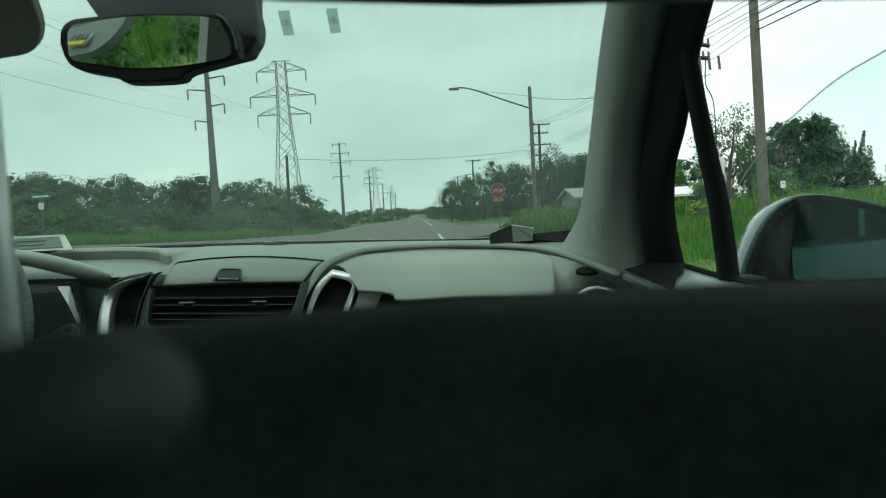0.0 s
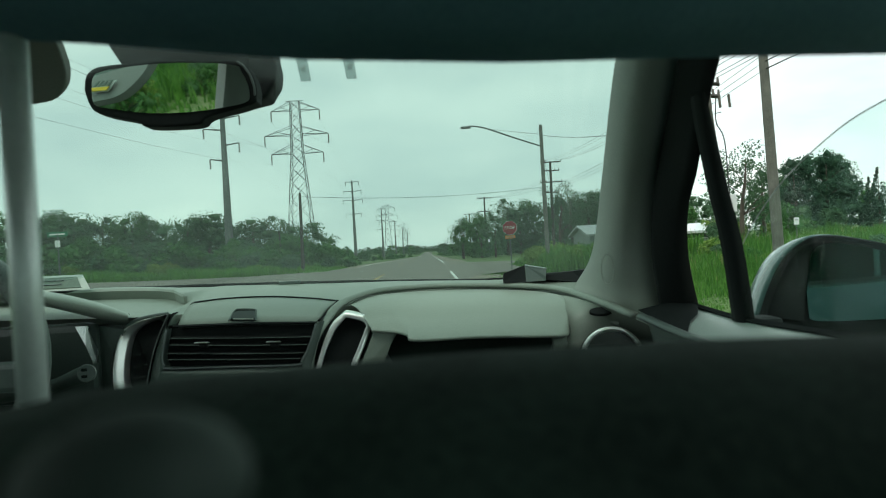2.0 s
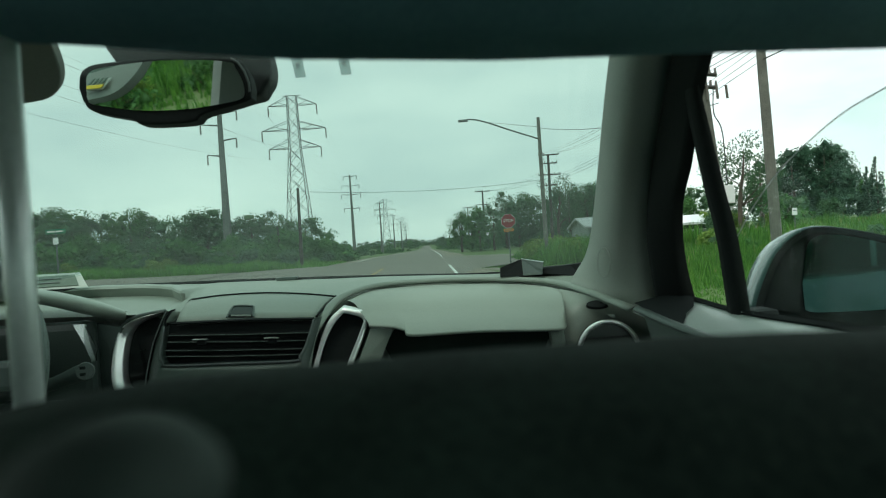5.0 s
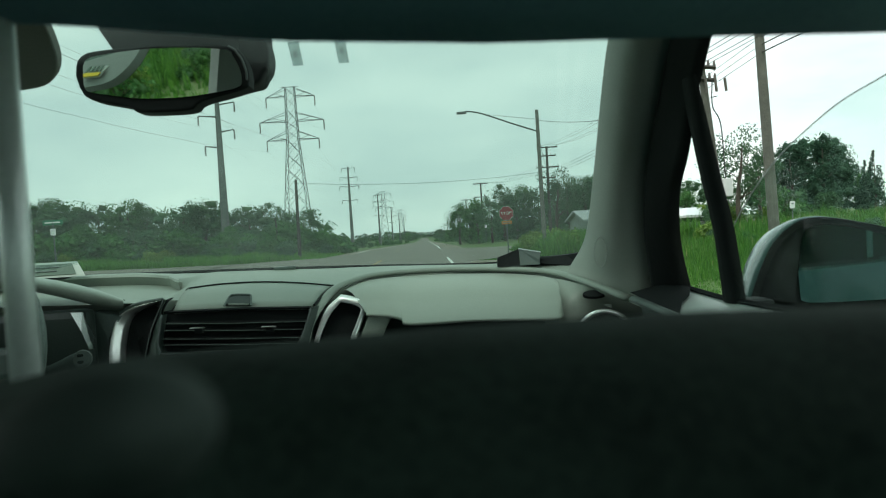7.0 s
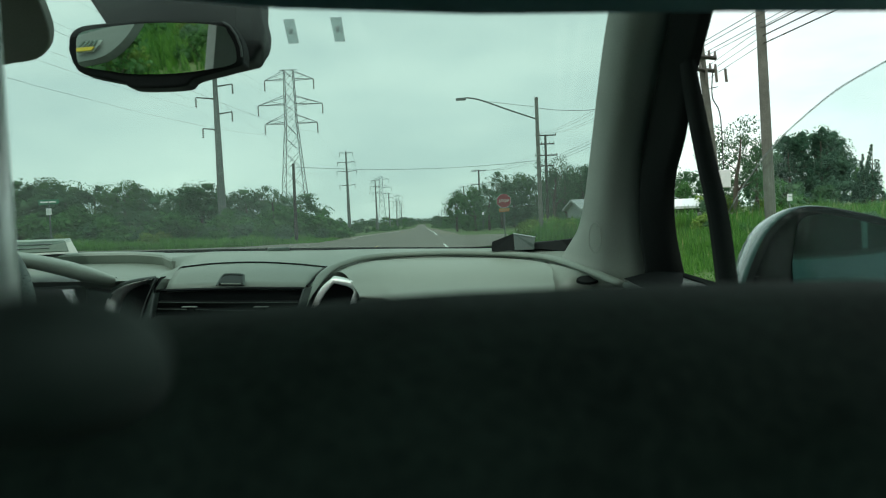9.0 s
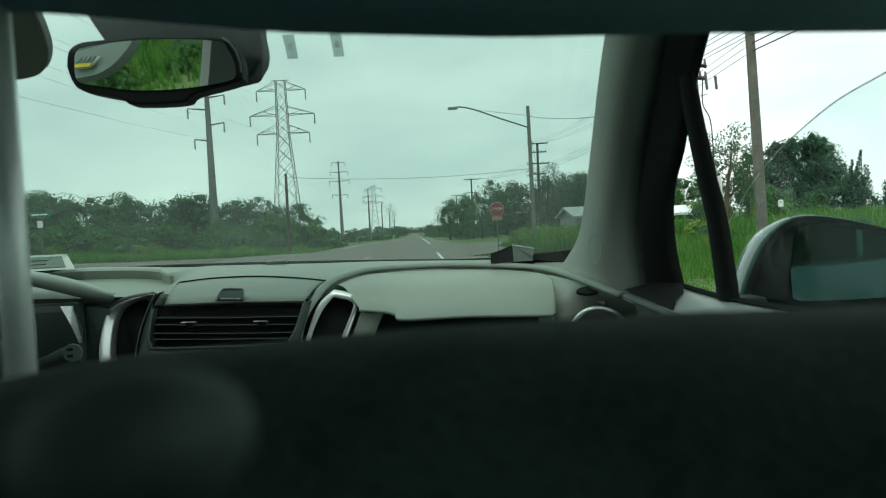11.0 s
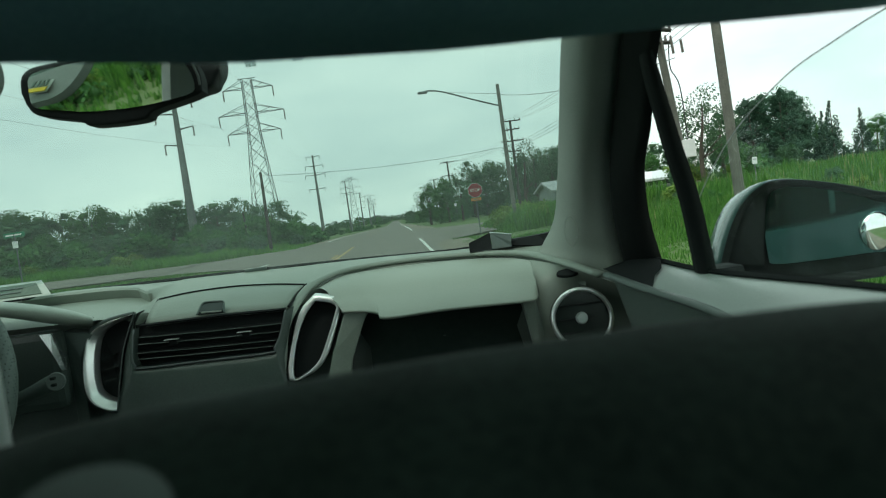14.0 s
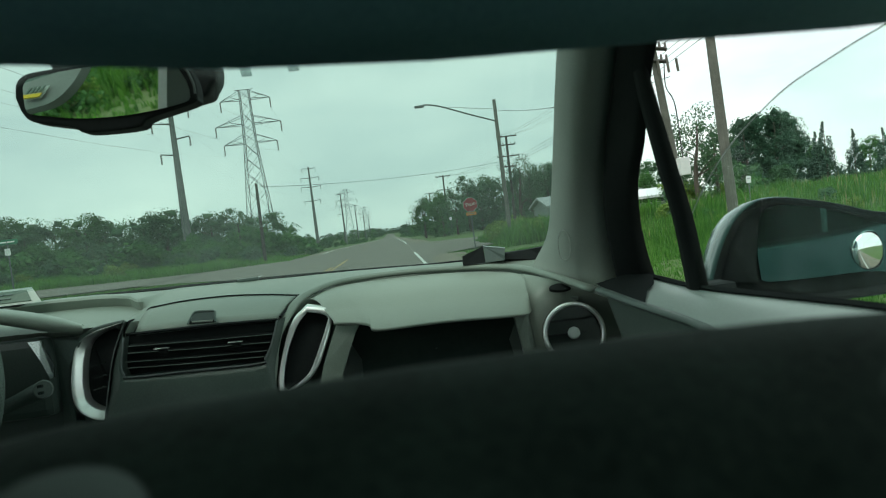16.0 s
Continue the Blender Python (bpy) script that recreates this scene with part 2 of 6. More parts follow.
M = {
    "dash": surface("dash_grain", (0.235, 0.280, 0.235), (0.295, 0.340, 0.29), 0.38, 5, 0.45, 420),
    "pad": surface("pad_grain", (0.305, 0.350, 0.295), (0.36, 0.405, 0.345), 0.36, 5, 0.4, 420, spec=0.6),
    # The dark plastics are lifted: veiling lens flare is put into their colours.
    "darktrim": surface("dark_trim", (0.115, 0.145, 0.13), (0.15, 0.18, 0.165), 0.42, 6, 0.3, 380),
    "console": surface("console_plastic", (0.052, 0.074, 0.064), (0.076, 0.103, 0.090), 0.36, 9, 0.3, 380),
    "black": surface("black_plastic", (0.085, 0.115, 0.102), (0.115, 0.150, 0.133), 0.40, 9, 0.25, 300),
    "gloss": surface("gloss_black", (0.022, 0.032, 0.028), (0.032, 0.044, 0.038), 0.2, 9, 0.0, 80),
    "silver": surface("satin_silver", (0.90, 0.92, 0.89), (0.95, 0.96, 0.94), 0.30, 14, 0.05, 500, metal=0.85, spec=0.9),
    "doortop": surface("door_grain", (0.40, 0.46, 0.42), (0.46, 0.52, 0.48), 0.28, 5, 0.3, 420),
    "chrome": surface("bright_chrome", (0.65, 0.67, 0.67), (0.75, 0.77, 0.76), 0.16, 20, 0.0, 300, metal=1.0),
    "pillar": surface("pillar_weave", (0.33, 0.365, 0.325), (0.41, 0.445, 0.40), 0.75, 6, 0.45, 520),
    "lining": surface("head_lining", (0.24, 0.26, 0.235), (0.30, 0.32, 0.29), 0.9, 8, 0.3, 450),
    "cloth": surface("seat_cloth", (0.012, 0.022, 0.0175), (0.038, 0.064, 0.051), 0.9, 22, 0.4, 300, spec=0.3),
    # Seat cloth again, made paler to stand for light from the left.
    "bolster": surface("bolster_lit_cloth", (0.030, 0.046, 0.040), (0.058, 0.080, 0.071), 0.75, 30, 0.4, 300, spec=0.35),
    "postmetal": surface("post_metal", (0.58, 0.65, 0.62), (0.70, 0.77, 0.74), 0.30, 14, 0.05, 300, metal=0.35),
    # Far paler than the seat cloth: haze and glare are put into its colour.
    "restraint": surface("restraint_haze_cloth", (0.15, 0.29, 0.36), (0.21, 0.38, 0.45), 0.85, 18, 0.5, 300),
    "leather": perforated("wheel_leather", (0.110, 0.145, 0.128), (0.160, 0.200, 0.182)),
    "rubber": surface("window_rubber", (0.010, 0.013, 0.013), (0.016, 0.019, 0.019), 0.75, 9, 0.1, 200, spec=0.25),
    "paint": surface("car_paint", (0.045, 0.085, 0.080), (0.060, 0.105, 0.098), 0.18, 4, 0.0, 200, spec=0.6),
    "windscreen": pane("windscreen_glass", (0.690, 0.780, 0.748), 0.02, film=0.026),
    "sideglass": pane("door_glass", (0.93, 0.985, 0.965), 0.02),
    "privacy": pane("privacy_glass", (0.36, 0.43, 0.42), 0.04),
    "mirror": mirror_mat("silvered_glass"),
    "tintmirror": mirror_mat("tinted_mirror", (0.17, 0.29, 0.28)),
    "greypillar": surface("pillar_cover", (0.30, 0.33, 0.30), (0.38, 0.41, 0.375), 0.7, 6, 0.3, 400),
    "paper": surface("white_paper", (0.50, 0.54, 0.49), (0.60, 0.64, 0.58), 0.7, 20, 0.05, 200),
    "yellow": surface("yellow_label", (0.75, 0.55, 0.03), (0.80, 0.60, 0.05), 0.6, 20, 0.0, 200),
    "ink": surface("grey_ink", (0.12, 0.165, 0.13), (0.18, 0.23, 0.185), 0.7, 20, 0.0, 200),
    "frost": pane("frosted_tag", (0.74, 0.78, 0.77), 0.15, 0.4),
    "asphalt": surface("worn_asphalt", (0.125, 0.112, 0.092), (0.195, 0.176, 0.146), 0.85, 0.35, 0.5, 25),
    "gravel": surface("shoulder_gravel", (0.15, 0.13, 0.098), (0.26, 0.228, 0.175), 0.95, 1.2, 0.8, 18),
    "white_line": surface("white_road_paint", (0.55, 0.55, 0.50), (0.80, 0.80, 0.75), 0.7, 3, 0.3, 30),
    "yellow_line": surface("yellow_road_paint", (0.36, 0.23, 0.07), (0.52, 0.34, 0.10), 0.7, 3, 0.3, 30),
    "ground": surface("meadow_soil", (0.045, 0.085, 0.018), (0.115, 0.175, 0.042), 0.95, 0.09, 0.8, 6, detail=9),
    "wood": surface("weathered_pole", (0.085, 0.085, 0.072), (0.155, 0.152, 0.130), 0.9, 3, 0.6, 30, var=0.2),
    "darkwood": surface("tarred_pole", (0.045, 0.042, 0.036), (0.085, 0.078, 0.066), 0.9, 3, 0.6, 30, var=0.2),
    "steel": surface("galvanised_steel", (0.10, 0.115, 0.112), (0.15, 0.168, 0.165), 0.6, 2, 0.1, 20, metal=0.4),
    "galvanised": surface("galvanised_sheet", (0.42, 0.45, 0.45), (0.55, 0.58, 0.58), 0.45, 2, 0.1, 20, metal=0.6),
    "weathering": surface("pole_steel", (0.125, 0.135, 0.128), (0.175, 0.185, 0.175), 0.65, 1.5, 0.1, 20, metal=0.3),
    "wire": surface("cable_black", (0.03, 0.03, 0.03), (0.05, 0.05, 0.05), 0.6, 3, 0.0, 20),
    "insul": surface("porcelain", (0.10, 0.09, 0.08), (0.18, 0.16, 0.14), 0.3, 3, 0.0, 20),
    "sign_red": surface("sign_red", (0.19, 0.028, 0.032), (0.25, 0.036, 0.040), 0.5, 4, 0.0, 20),
    "sign_dull": surface("sign_dull_white", (0.42, 0.40, 0.38), (0.50, 0.48, 0.45), 0.5, 4, 0.0, 20),
    "sign_white": surface("sign_white", (0.70, 0.70, 0.68), (0.80, 0.80, 0.78), 0.5, 4, 0.0, 20),
    "sign_orange": surface("sign_orange", (0.42, 0.17, 0.03), (0.52, 0.22, 0.04), 0.5, 4, 0.0, 20),
    "sign_green": surface("sign_green", (0.02, 0.16, 0.08), (0.03, 0.20, 0.10), 0.5, 4, 0.0, 20),
    "roof": surface("grey_roof", (0.30, 0.31, 0.31), (0.40, 0.41, 0.41), 0.7, 1.5, 0.2, 8),
    "wallpaint": surface("house_wall", (0.20, 0.22, 0.22), (0.28, 0.30, 0.29), 0.8, 1.5, 0.2, 8),
    "whiteroof": surface("white_roof", (0.72, 0.73, 0.74), (0.80, 0.81, 0.82), 0.6, 1.5, 0.1, 8),
    "bark": surface("bark", (0.06, 0.05, 0.04), (0.12, 0.10, 0.08), 0.95, 4, 0.6, 25),
    "leaf_dark": foliage("leaf_dark", (0.055, 0.120, 0.060), (0.105, 0.190, 0.088)),
    "leaf_mid": foliage("leaf_mid", (0.040, 0.118, 0.032), (0.105, 0.230, 0.064)),
    "leaf_fresh": foliage("leaf_fresh", (0.09, 0.18, 0.030), (0.23, 0.33, 0.07)),
    "needle": foliage("needle", (0.030, 0.072, 0.044), (0.068, 0.130, 0.075), 0.3),
    "grass": foliage("grass_blade", (0.044, 0.132, 0.020), (0.138, 0.292, 0.050), 0.5),
    "reed": foliage("reed_blade", (0.048, 0.145, 0.024), (0.130, 0.275, 0.06), 0.5),
    "seedhead": foliage("seed_head", (0.20, 0.20, 0.08), (0.32, 0.30, 0.14), 0.3),
    "tyre": surface("tyre_rubber", (0.015, 0.015, 0.015), (0.03, 0.03, 0.03), 0.9, 6, 0.4, 60),
}


# ---- mesh helpers ----
def part(name, bm, material, parent=None, label="", smooth=False):
    """One mesh object from a bmesh, under a thing or a part."""
    me = bpy.data.meshes.new(name)
    bm.to_mesh(me)
    bm.free()
    if smooth:
        for f in me.polygons:
            f.use_smooth = True
    me.materials.append(M[material] if isinstance(material, str) else material)
    ob = new(name, me)
    if parent:
        ob.parent = parent
    if label:
        ob["label"] = label
    return ob


def raw(name, verts, faces, material, parent=None, label="", smooth=False):
    me = bpy.data.meshes.new(name)
    me.from_pydata(verts, [], faces)
    me.update()
    if smooth:
        for f in me.polygons:
            f.use_smooth = True
    me.materials.append(M[material])
    ob = new(name, me)
    if parent:
        ob.parent = parent
    if label:
        ob["label"] = label
    return ob


def thing(name, label, category, group="", at=(0, 0, 0)):
    e = new(name)
    e.location = at
    return tagged(e, label, category, group)


def block(lo, hi, bevel=0.0, segs=2, bm=None, turn=None):
    """A box from corner to corner, with rounded edges."""
    own = bm or bmesh.new()
    c = [(a + b) / 2 for a, b in zip(lo, hi)]
    s = [abs(b - a) for a, b in zip(lo, hi)]
    m = Matrix.Translation(c) @ (turn or Matrix.Identity(4)) @ Matrix.Diagonal((*s, 1))
    made = bmesh.ops.create_cube(own, size=1.0, matrix=m)
    if bevel:
        edges = list({e for v in made["verts"] for e in v.link_edges})
        bmesh.ops.bevel(own, geom=edges, offset=bevel, segments=segs, profile=0.6, affect="EDGES")
    return own


def bar(a, b, r, sides=8, r2=None, bm=None, caps=True):
    """A tapered rod from a to b."""
    own = bm or bmesh.new()
    a, b = Vector(a), Vector(b)
    d = b - a
    q = d.to_track_quat("Z", "Y").to_matrix().to_4x4()
    bmesh.ops.create_cone(own, cap_ends=caps, segments=sides, radius1=r, radius2=r if r2 is None else r2, depth=d.length,
                          matrix=Matrix.Translation((a + b) / 2) @ q)
    return own


def sheet(rows, bm=None, close=False):
    """A grid of quads through rows of points."""
    own = bm or bmesh.new()
    vs = [[own.verts.new(p) for p in row] for row in rows]
    for r0, r1 in zip(vs, vs[1:]):
        n = len(r0)
        for i in range(n if close else n - 1):
            own.faces.new((r0[i], r0[(i + 1) % n], r1[(i + 1) % n], r1[i]))
    return own


def spline(points, n=8):
    """Catmull-Rom through the points."""
    pts = [Vector(p) for p in points]
    pts = [pts[0] * 2 - pts[1], *pts, pts[-1] * 2 - pts[-2]]
    out = []
    for i in range(1, len(pts) - 2):
        for k in range(n):
            t = k / n
            a, b, c, d = pts[i - 1 : i + 3]
            out.append(0.5 * (2 * b + (c - a) * t + (2 * a - 5 * b + 4 * c - d) * t * t + (3 * b - a - 3 * c + d) * t ** 3))
    out.append(pts[-2])
    return out


def sweep(path, r, sides=8, flat=1.0, up=(0, 0, 1), closed=False, bm=None):
    """A rod along a path; r a number or one per point; flat: height to width of its section."""
    own = bm or bmesh.new()
    path = [Vector(p) for p in path]
    n = len(path)
    rings = []
    for i, p in enumerate(path):
        nxt = path[(i + 1) % n] if closed else path[min(i + 1, n - 1)]
        prv = path[i - 1] if closed else path[max(i - 1, 0)]
        d = (nxt - prv).normalized()
        side = d.cross(Vector(up))
        side = side.normalized() if side.length > 1e-6 else Vector((1, 0, 0))
        top = side.cross(d).normalized()
        ri = r[i] if isinstance(r, (list, tuple)) else r
        rings.append([own.verts.new(p + side * (ri * math.cos(2 * math.pi * k / sides)) + top * (ri * flat * math.sin(2 * math.pi * k / sides)))
                      for k in range(sides)])
    pairs = list(zip(rings, rings[1:])) + ([(rings[-1], rings[0])] if closed else [])
    for a, b in pairs:
        for k in range(sides):
            own.faces.new((a[k], a[(k + 1) % sides], b[(k + 1) % sides], b[k]))
    if not closed:
        own.faces.new(rings[0][::-1])
        own.faces.new(rings[-1])
    return own


def plate(outline, depth, bevel=0.0, bm=None):
    """A flat outline of points given depth (a vector), edges rounded."""
    own = bm or bmesh.new()
    d = Vector(depth)
    front = [own.verts.new(Vector(p)) for p in outline]
    back = [own.verts.new(Vector(p) + d) for p in outline]
    n = len(front)
    own.faces.new(front)
    own.faces.new(back[::-1])
    rim = []
    for i in range(n):
        own.faces.new((front[(i + 1) % n], front[i], back[i], back[(i + 1) % n]))
    own.edges.ensure_lookup_table()
    bmesh.ops.recalc_face_normals(own, faces=own.faces[:])
    if bevel:
        fs = set(front)
        rim = [e for e in own.edges if e.verts[0] in fs and e.verts[1] in fs]
        bmesh.ops.bevel(own, geom=rim, offset=bevel, segments=3, profile=0.6, affect="EDGES")
    return own


def thick(ob, t, offset=0.0):
    mod = ob.modifiers.new("thickness", "SOLIDIFY")
    mod.thickness = t
    mod.offset = offset
    return ob


def rounded(ob, width, segs=3):
    mod = ob.modifiers.new("edges", "BEVEL")
    mod.width = width
    mod.segments = segs
    mod.limit_method = "ANGLE"
    return ob


def raw_bm(verts, faces):
    bm = bmesh.new()
    vs = [bm.verts.new(v) for v in verts]
    for f in faces:
        bm.faces.new([vs[k] for k in f])
    return bm


def rounded_bm(bm, width=0.0018):
    bmesh.ops.bevel(bm, geom=bm.edges[:], offset=width, segments=2, profile=0.6, affect="EDGES")
    return bm


def ring_pts(c, r, n=28, squash=1.0, nrm=(0, -1, 0), upv=(0, 0, 1)):
    nrm = Vector(nrm).normalized()
    side = Vector(upv).cross(nrm).normalized()
    top = nrm.cross(side)
    return [Vector(c) + side * (r * math.cos(2 * math.pi * k / n)) + top * (r * squash * math.sin(2 * math.pi * k / n)) for k in range(n)]


# ---- ground, road and distance ----
def step01(v):
    v = min(1.0, max(0.0, v))
    return v * v * (3 - 2 * v)


def lie(x, y):
    """Height of the land: level near the car, falling gently beyond the crossing, a low bank on the east side."""
    z = -0.010 * min(380.0, max(0.0, y - 78.0))
    z += 1.0 * step01((x - 5.5) / 17.0) * (1 - step01((y - 70) / 60.0))
    z += 0.6 * step01((-x - 14.0) / 30.0)
    z -= 0.12 * step01(1 - abs(x - 4.6) / 1.4) * (1 - step01((y - 34) / 8.0))
    return z


def spaced(parts):
    out = []
    for a, b, n in parts:
        out += [a + (b - a) * k / n for k in range(n)]
    return out + [parts[-1][1]]


gx = spaced([(-3000, -300, 8), (-300, -60, 12), (-60, -12, 24), (-12, 8, 20), (8, 40, 32), (40, 300, 14), (300, 3000, 8)])
gy = spaced([(-2500, -120, 8), (-120, -10, 12), (-10, 50, 40), (50, 120, 28), (120, 460, 24), (460, 4200, 12)])
verts, faces = [], []
for y in gy:
    for x in gx:
        rough = 0.0 if -9 < x < 4.2 or abs(x) > 200 else 0.10 * noise.noise((x * 0.21, y * 0.21, 3.0))
        verts.append((x, y, lie(x, y) - 0.05 + rough))
for j in range(len(gy) - 1):
    for i in range(len(gx) - 1):
        a = j * len(gx) + i
        faces.append((a, a + 1, a + 1 + len(gx), a + len(gx)))
tagged(raw("ground", verts, faces, "ground", smooth=True), "green meadow ground with soil under the grass", "ground", kind="structure")

ROAD_W, ROAD_E = -6.75, 1.95
CROSS_S, CROSS_N = 44.0, 57.0
ys = spaced([(-150, -10, 14), (-10, 60, 20), (60, 140, 20), (140, 460, 16), (460, 940, 6)])


def flare(y):
    """How far the pavement widens at the crossing's corners."""
    d = max(0.0, CROSS_S - y, y - CROSS_N)
    return 9.0 * max(0.0, 1 - d / 13.0) ** 2.0


rows = []
for y in sorted(set(ys + [CROSS_S - 13 + k for k in range(0, 40)])):
    f = flare(y)
    rows.append([(ROAD_W - f, y, lie(0, y) + 0.0), (ROAD_W + 2, y, lie(0, y) + 0.03), (-2.6, y, lie(0, y) + 0.06), (0.8, y, lie(0, y) + 0.03), (ROAD_E + f, y, lie(0, y))])
road = part("road", sheet(rows), "asphalt", smooth=True)
tagged(road, "worn grey-brown asphalt two-lane road", "road", kind="structure")
for side, name in ((-1, "road_west"), (1, "road_east")):
    xs = [ROAD_W - 8.0 - 6 * k for k in range(22)] if side < 0 else [ROAD_E + 8.0 + 6 * k for k in range(22)]
    rows = []
    for x in xs:
        bend = 0.0 if side < 0 else 0.02 * max(0, x - 30)
        rows.append([(x, CROSS_S + bend * (x - 30) * 0.02, lie(x, CROSS_S) + 0.025), (x, (CROSS_S + CROSS_N) / 2, lie(x, 50) + 0.05), (x, CROSS_N, lie(x, CROSS_N) + 0.025)])
    tagged(part(name, sheet(rows), "asphalt", smooth=True), "side street of worn grey asphalt", "road", kind="structure")
# Gravel shoulders.
for name, x0, x1 in (("shoulder_west", ROAD_W - 1.3, ROAD_W + 0.15), ("shoulder_east", ROAD_E - 0.15, ROAD_E + 1.7)):
    for tag, y0, y1 in (("", -150, CROSS_S - 9), ("", CROSS_N + 9, 500)):
        rows = []
        n = int((y1 - y0) / 4)
        for k in range(n + 1):
            y = y0 + (y1 - y0) * k / n
            w = 0.35 * noise.noise((y * 0.13, x0, 0))
            lo, hi = (x0 + w, x1) if x0 < -3 else (x0, x1 + w)
            rows.append([(lo, y, lie(0, y) - 0.02), ((lo + hi) / 2, y, lie(0, y) + 0.012), (hi, y, lie(0, y) + (0.008 if x0 < -3 else -0.02))])
        tagged(part(name, sheet(rows), "gravel", smooth=True), "strip of loose tan gravel along the road", "gravel", kind="structure")


def stripe(name, x, y0, y1, w, mat, label):
    n = max(1, int((y1 - y0) / 6))
    crown = 0.03 + 0.012 + (0.03 if -4 < x < -1 else -0.012 if x > 1.2 else 0.0)
    rows = [[(x - w / 2, y0 + (y1 - y0) * k / n, lie(0, y0 + (y1 - y0) * k / n) + crown), (x + w / 2, y0 + (y1 - y0) * k / n, lie(0, y0 + (y1 - y0) * k / n) + crown)] for k in range(n + 1)]
    return tagged(part(name, sheet(rows), mat), label, "road marking", kind="structure")


stripe("edge_line_east", 1.5, -100, 42, 0.14, "white_line", "solid white edge line on the asphalt")
stripe("edge_line_east", 1.5, 66, 500, 0.14, "white_line", "solid white edge line on the asphalt")
stripe("edge_line_west", -6.35, -100, 36, 0.13, "white_line", "solid white edge line on the asphalt")
stripe("edge_line_west", -6.35, 66, 500, 0.13, "white_line", "solid white edge line on the asphalt")
for k in range(7):
    stripe("centre_dash", -2.72, -14 + 7.5 * k, -14 + 7.5 * k + 3.2, 0.13, "yellow_line", "faded yellow centre dash on the asphalt")
stripe("centre_line", -2.46, 14, 42.5, 0.12, "yellow_line", "solid yellow centre line, worn thin")
for k in range(25):
    stripe("centre_dash", -2.6, 68 + 12 * k, 68 + 12 * k + 4, 0.13, "yellow_line", "faded yellow centre dash on the asphalt")


# ---- plants ----
def leaves(name, spots, size, material, parent=None, lean=1.0, seed=1, shell=2.0):
    """Many small leaf quads round the given spots (x, y, z, spread, count)."""
    rng = np.random.default_rng(seed)
    pts = []
    for s in spots:
        d = rng.normal(0, 1, (int(s[4]), 3))
        d /= np.linalg.norm(d, axis=1)[:, None]
        pts.append(np.array(s[:3]) + d * (s[3] * shell * rng.uniform(0.55, 1.0, len(d)) ** 0.6)[:, None] * np.array([1, 1, 0.8]))
    pts = np.concatenate(pts)
    n = len(pts)
    a = rng.normal(0, 1, (n, 3))
    a[:, 2] *= lean
    a /= np.linalg.norm(a, axis=1)[:, None]
    b = np.cross(a, rng.normal(0, 1, (n, 3)))
    b /= np.linalg.norm(b, axis=1)[:, None]
    s = (size * rng.uniform(0.55, 1.3, n))[:, None]
    v = np.stack([pts - a * s * 0.5, pts + b * s * 0.32 - a * s * 0.05, pts + a * s * 0.5, pts - b * s * 0.32], 1).reshape(-1, 3)
    f = np.arange(4 * n).reshape(-1, 4)
    return raw(name, v.tolist(), f.tolist(), material, parent)


def masses(name, spots, material, parent, seed):
    """Uneven inner clumps of a crown."""
    rng = random.Random(seed)
    bm = bmesh.new()
    for s in spots:
        made = bmesh.ops.create_icosphere(bm, subdivisions=1, radius=s[3] * 0.9, matrix=Matrix.Translation(s[:3]) @ Matrix.Diagonal((1, 1, 0.8, 1)))
        for v in made["verts"]:
            v.co += Vector((rng.uniform(-1, 1), rng.uniform(-1, 1), rng.uniform(-1, 1))) * s[3] * 0.5
    return part(name, bm, material, parent, smooth=True)


def limbs(h, r, seed, fork=0.35, n=7, spread=1.0):
    """A tapered trunk with limbs."""
    rng = random.Random(seed)
    bm = bmesh.new()
    top = Vector((rng.uniform(-.05, .05) * h, rng.uniform(-.05, .05) * h, h * 0.8))
    sweep(spline([(0, 0, -0.25), (0.01 * h, 0, h * 0.3), top * 0.7, top], 3), [r * (1 - 0.85 * k / 9) for k in range(10)], 7, up=(0, 1, 0), bm=bm)
    tips = []
    for k in range(n):
        u = rng.uniform(fork, 0.85)
        base = top * u
        an = 2.4 * k + rng.uniform(-.4, .4)
        out = Vector((math.cos(an), math.sin(an), rng.uniform(0.35, 0.9))) * h * rng.uniform(0.2, 0.34) * spread
        tip = base + out
        bar(base, tip, r * 0.36 * (1.1 - u), 5, r * 0.08, bm=bm)
        tips.append(tip)
    return bm, tips


def broad_tree(h, w, seed, leaf="leaf_mid", count=5600, size=0.21, gap=1.0, fork=0.3, dense=True):
    t = thing("tree", "", "tree")
    bm, tips = limbs(h, 0.028 * h, seed, fork)
    part("trunk", bm, "bark", t, smooth=True)
    rng = random.Random(seed * 7 + 1)
    lumps = 84 if dense else 34
    spots = [(p.x * 0.75, p.y * 0.75, p.z * 0.92, w * 0.09, count / lumps) for p in tips]
    while len(spots) < lumps:
        an, u = rng.uniform(0, 6.28), rng.random()
        hz = h * (0.04 + 0.88 * u)
        rad = w * 0.5 * math.sqrt(max(0.02, 1 - ((u - 0.38) / 0.66) ** 2)) * rng.uniform(0.35, 1.0)
        spots.append((math.cos(an) * rad, math.sin(an) * rad, hz, w * rng.uniform(0.05, 0.105) * gap, count / lumps * rng.uniform(0.6, 1.3)))
    crown = leaves("crown", spots, size, leaf, t, seed=seed)
    if dense:
        masses("clumps", spots[len(tips)::2], leaf, crown, seed)
    return t


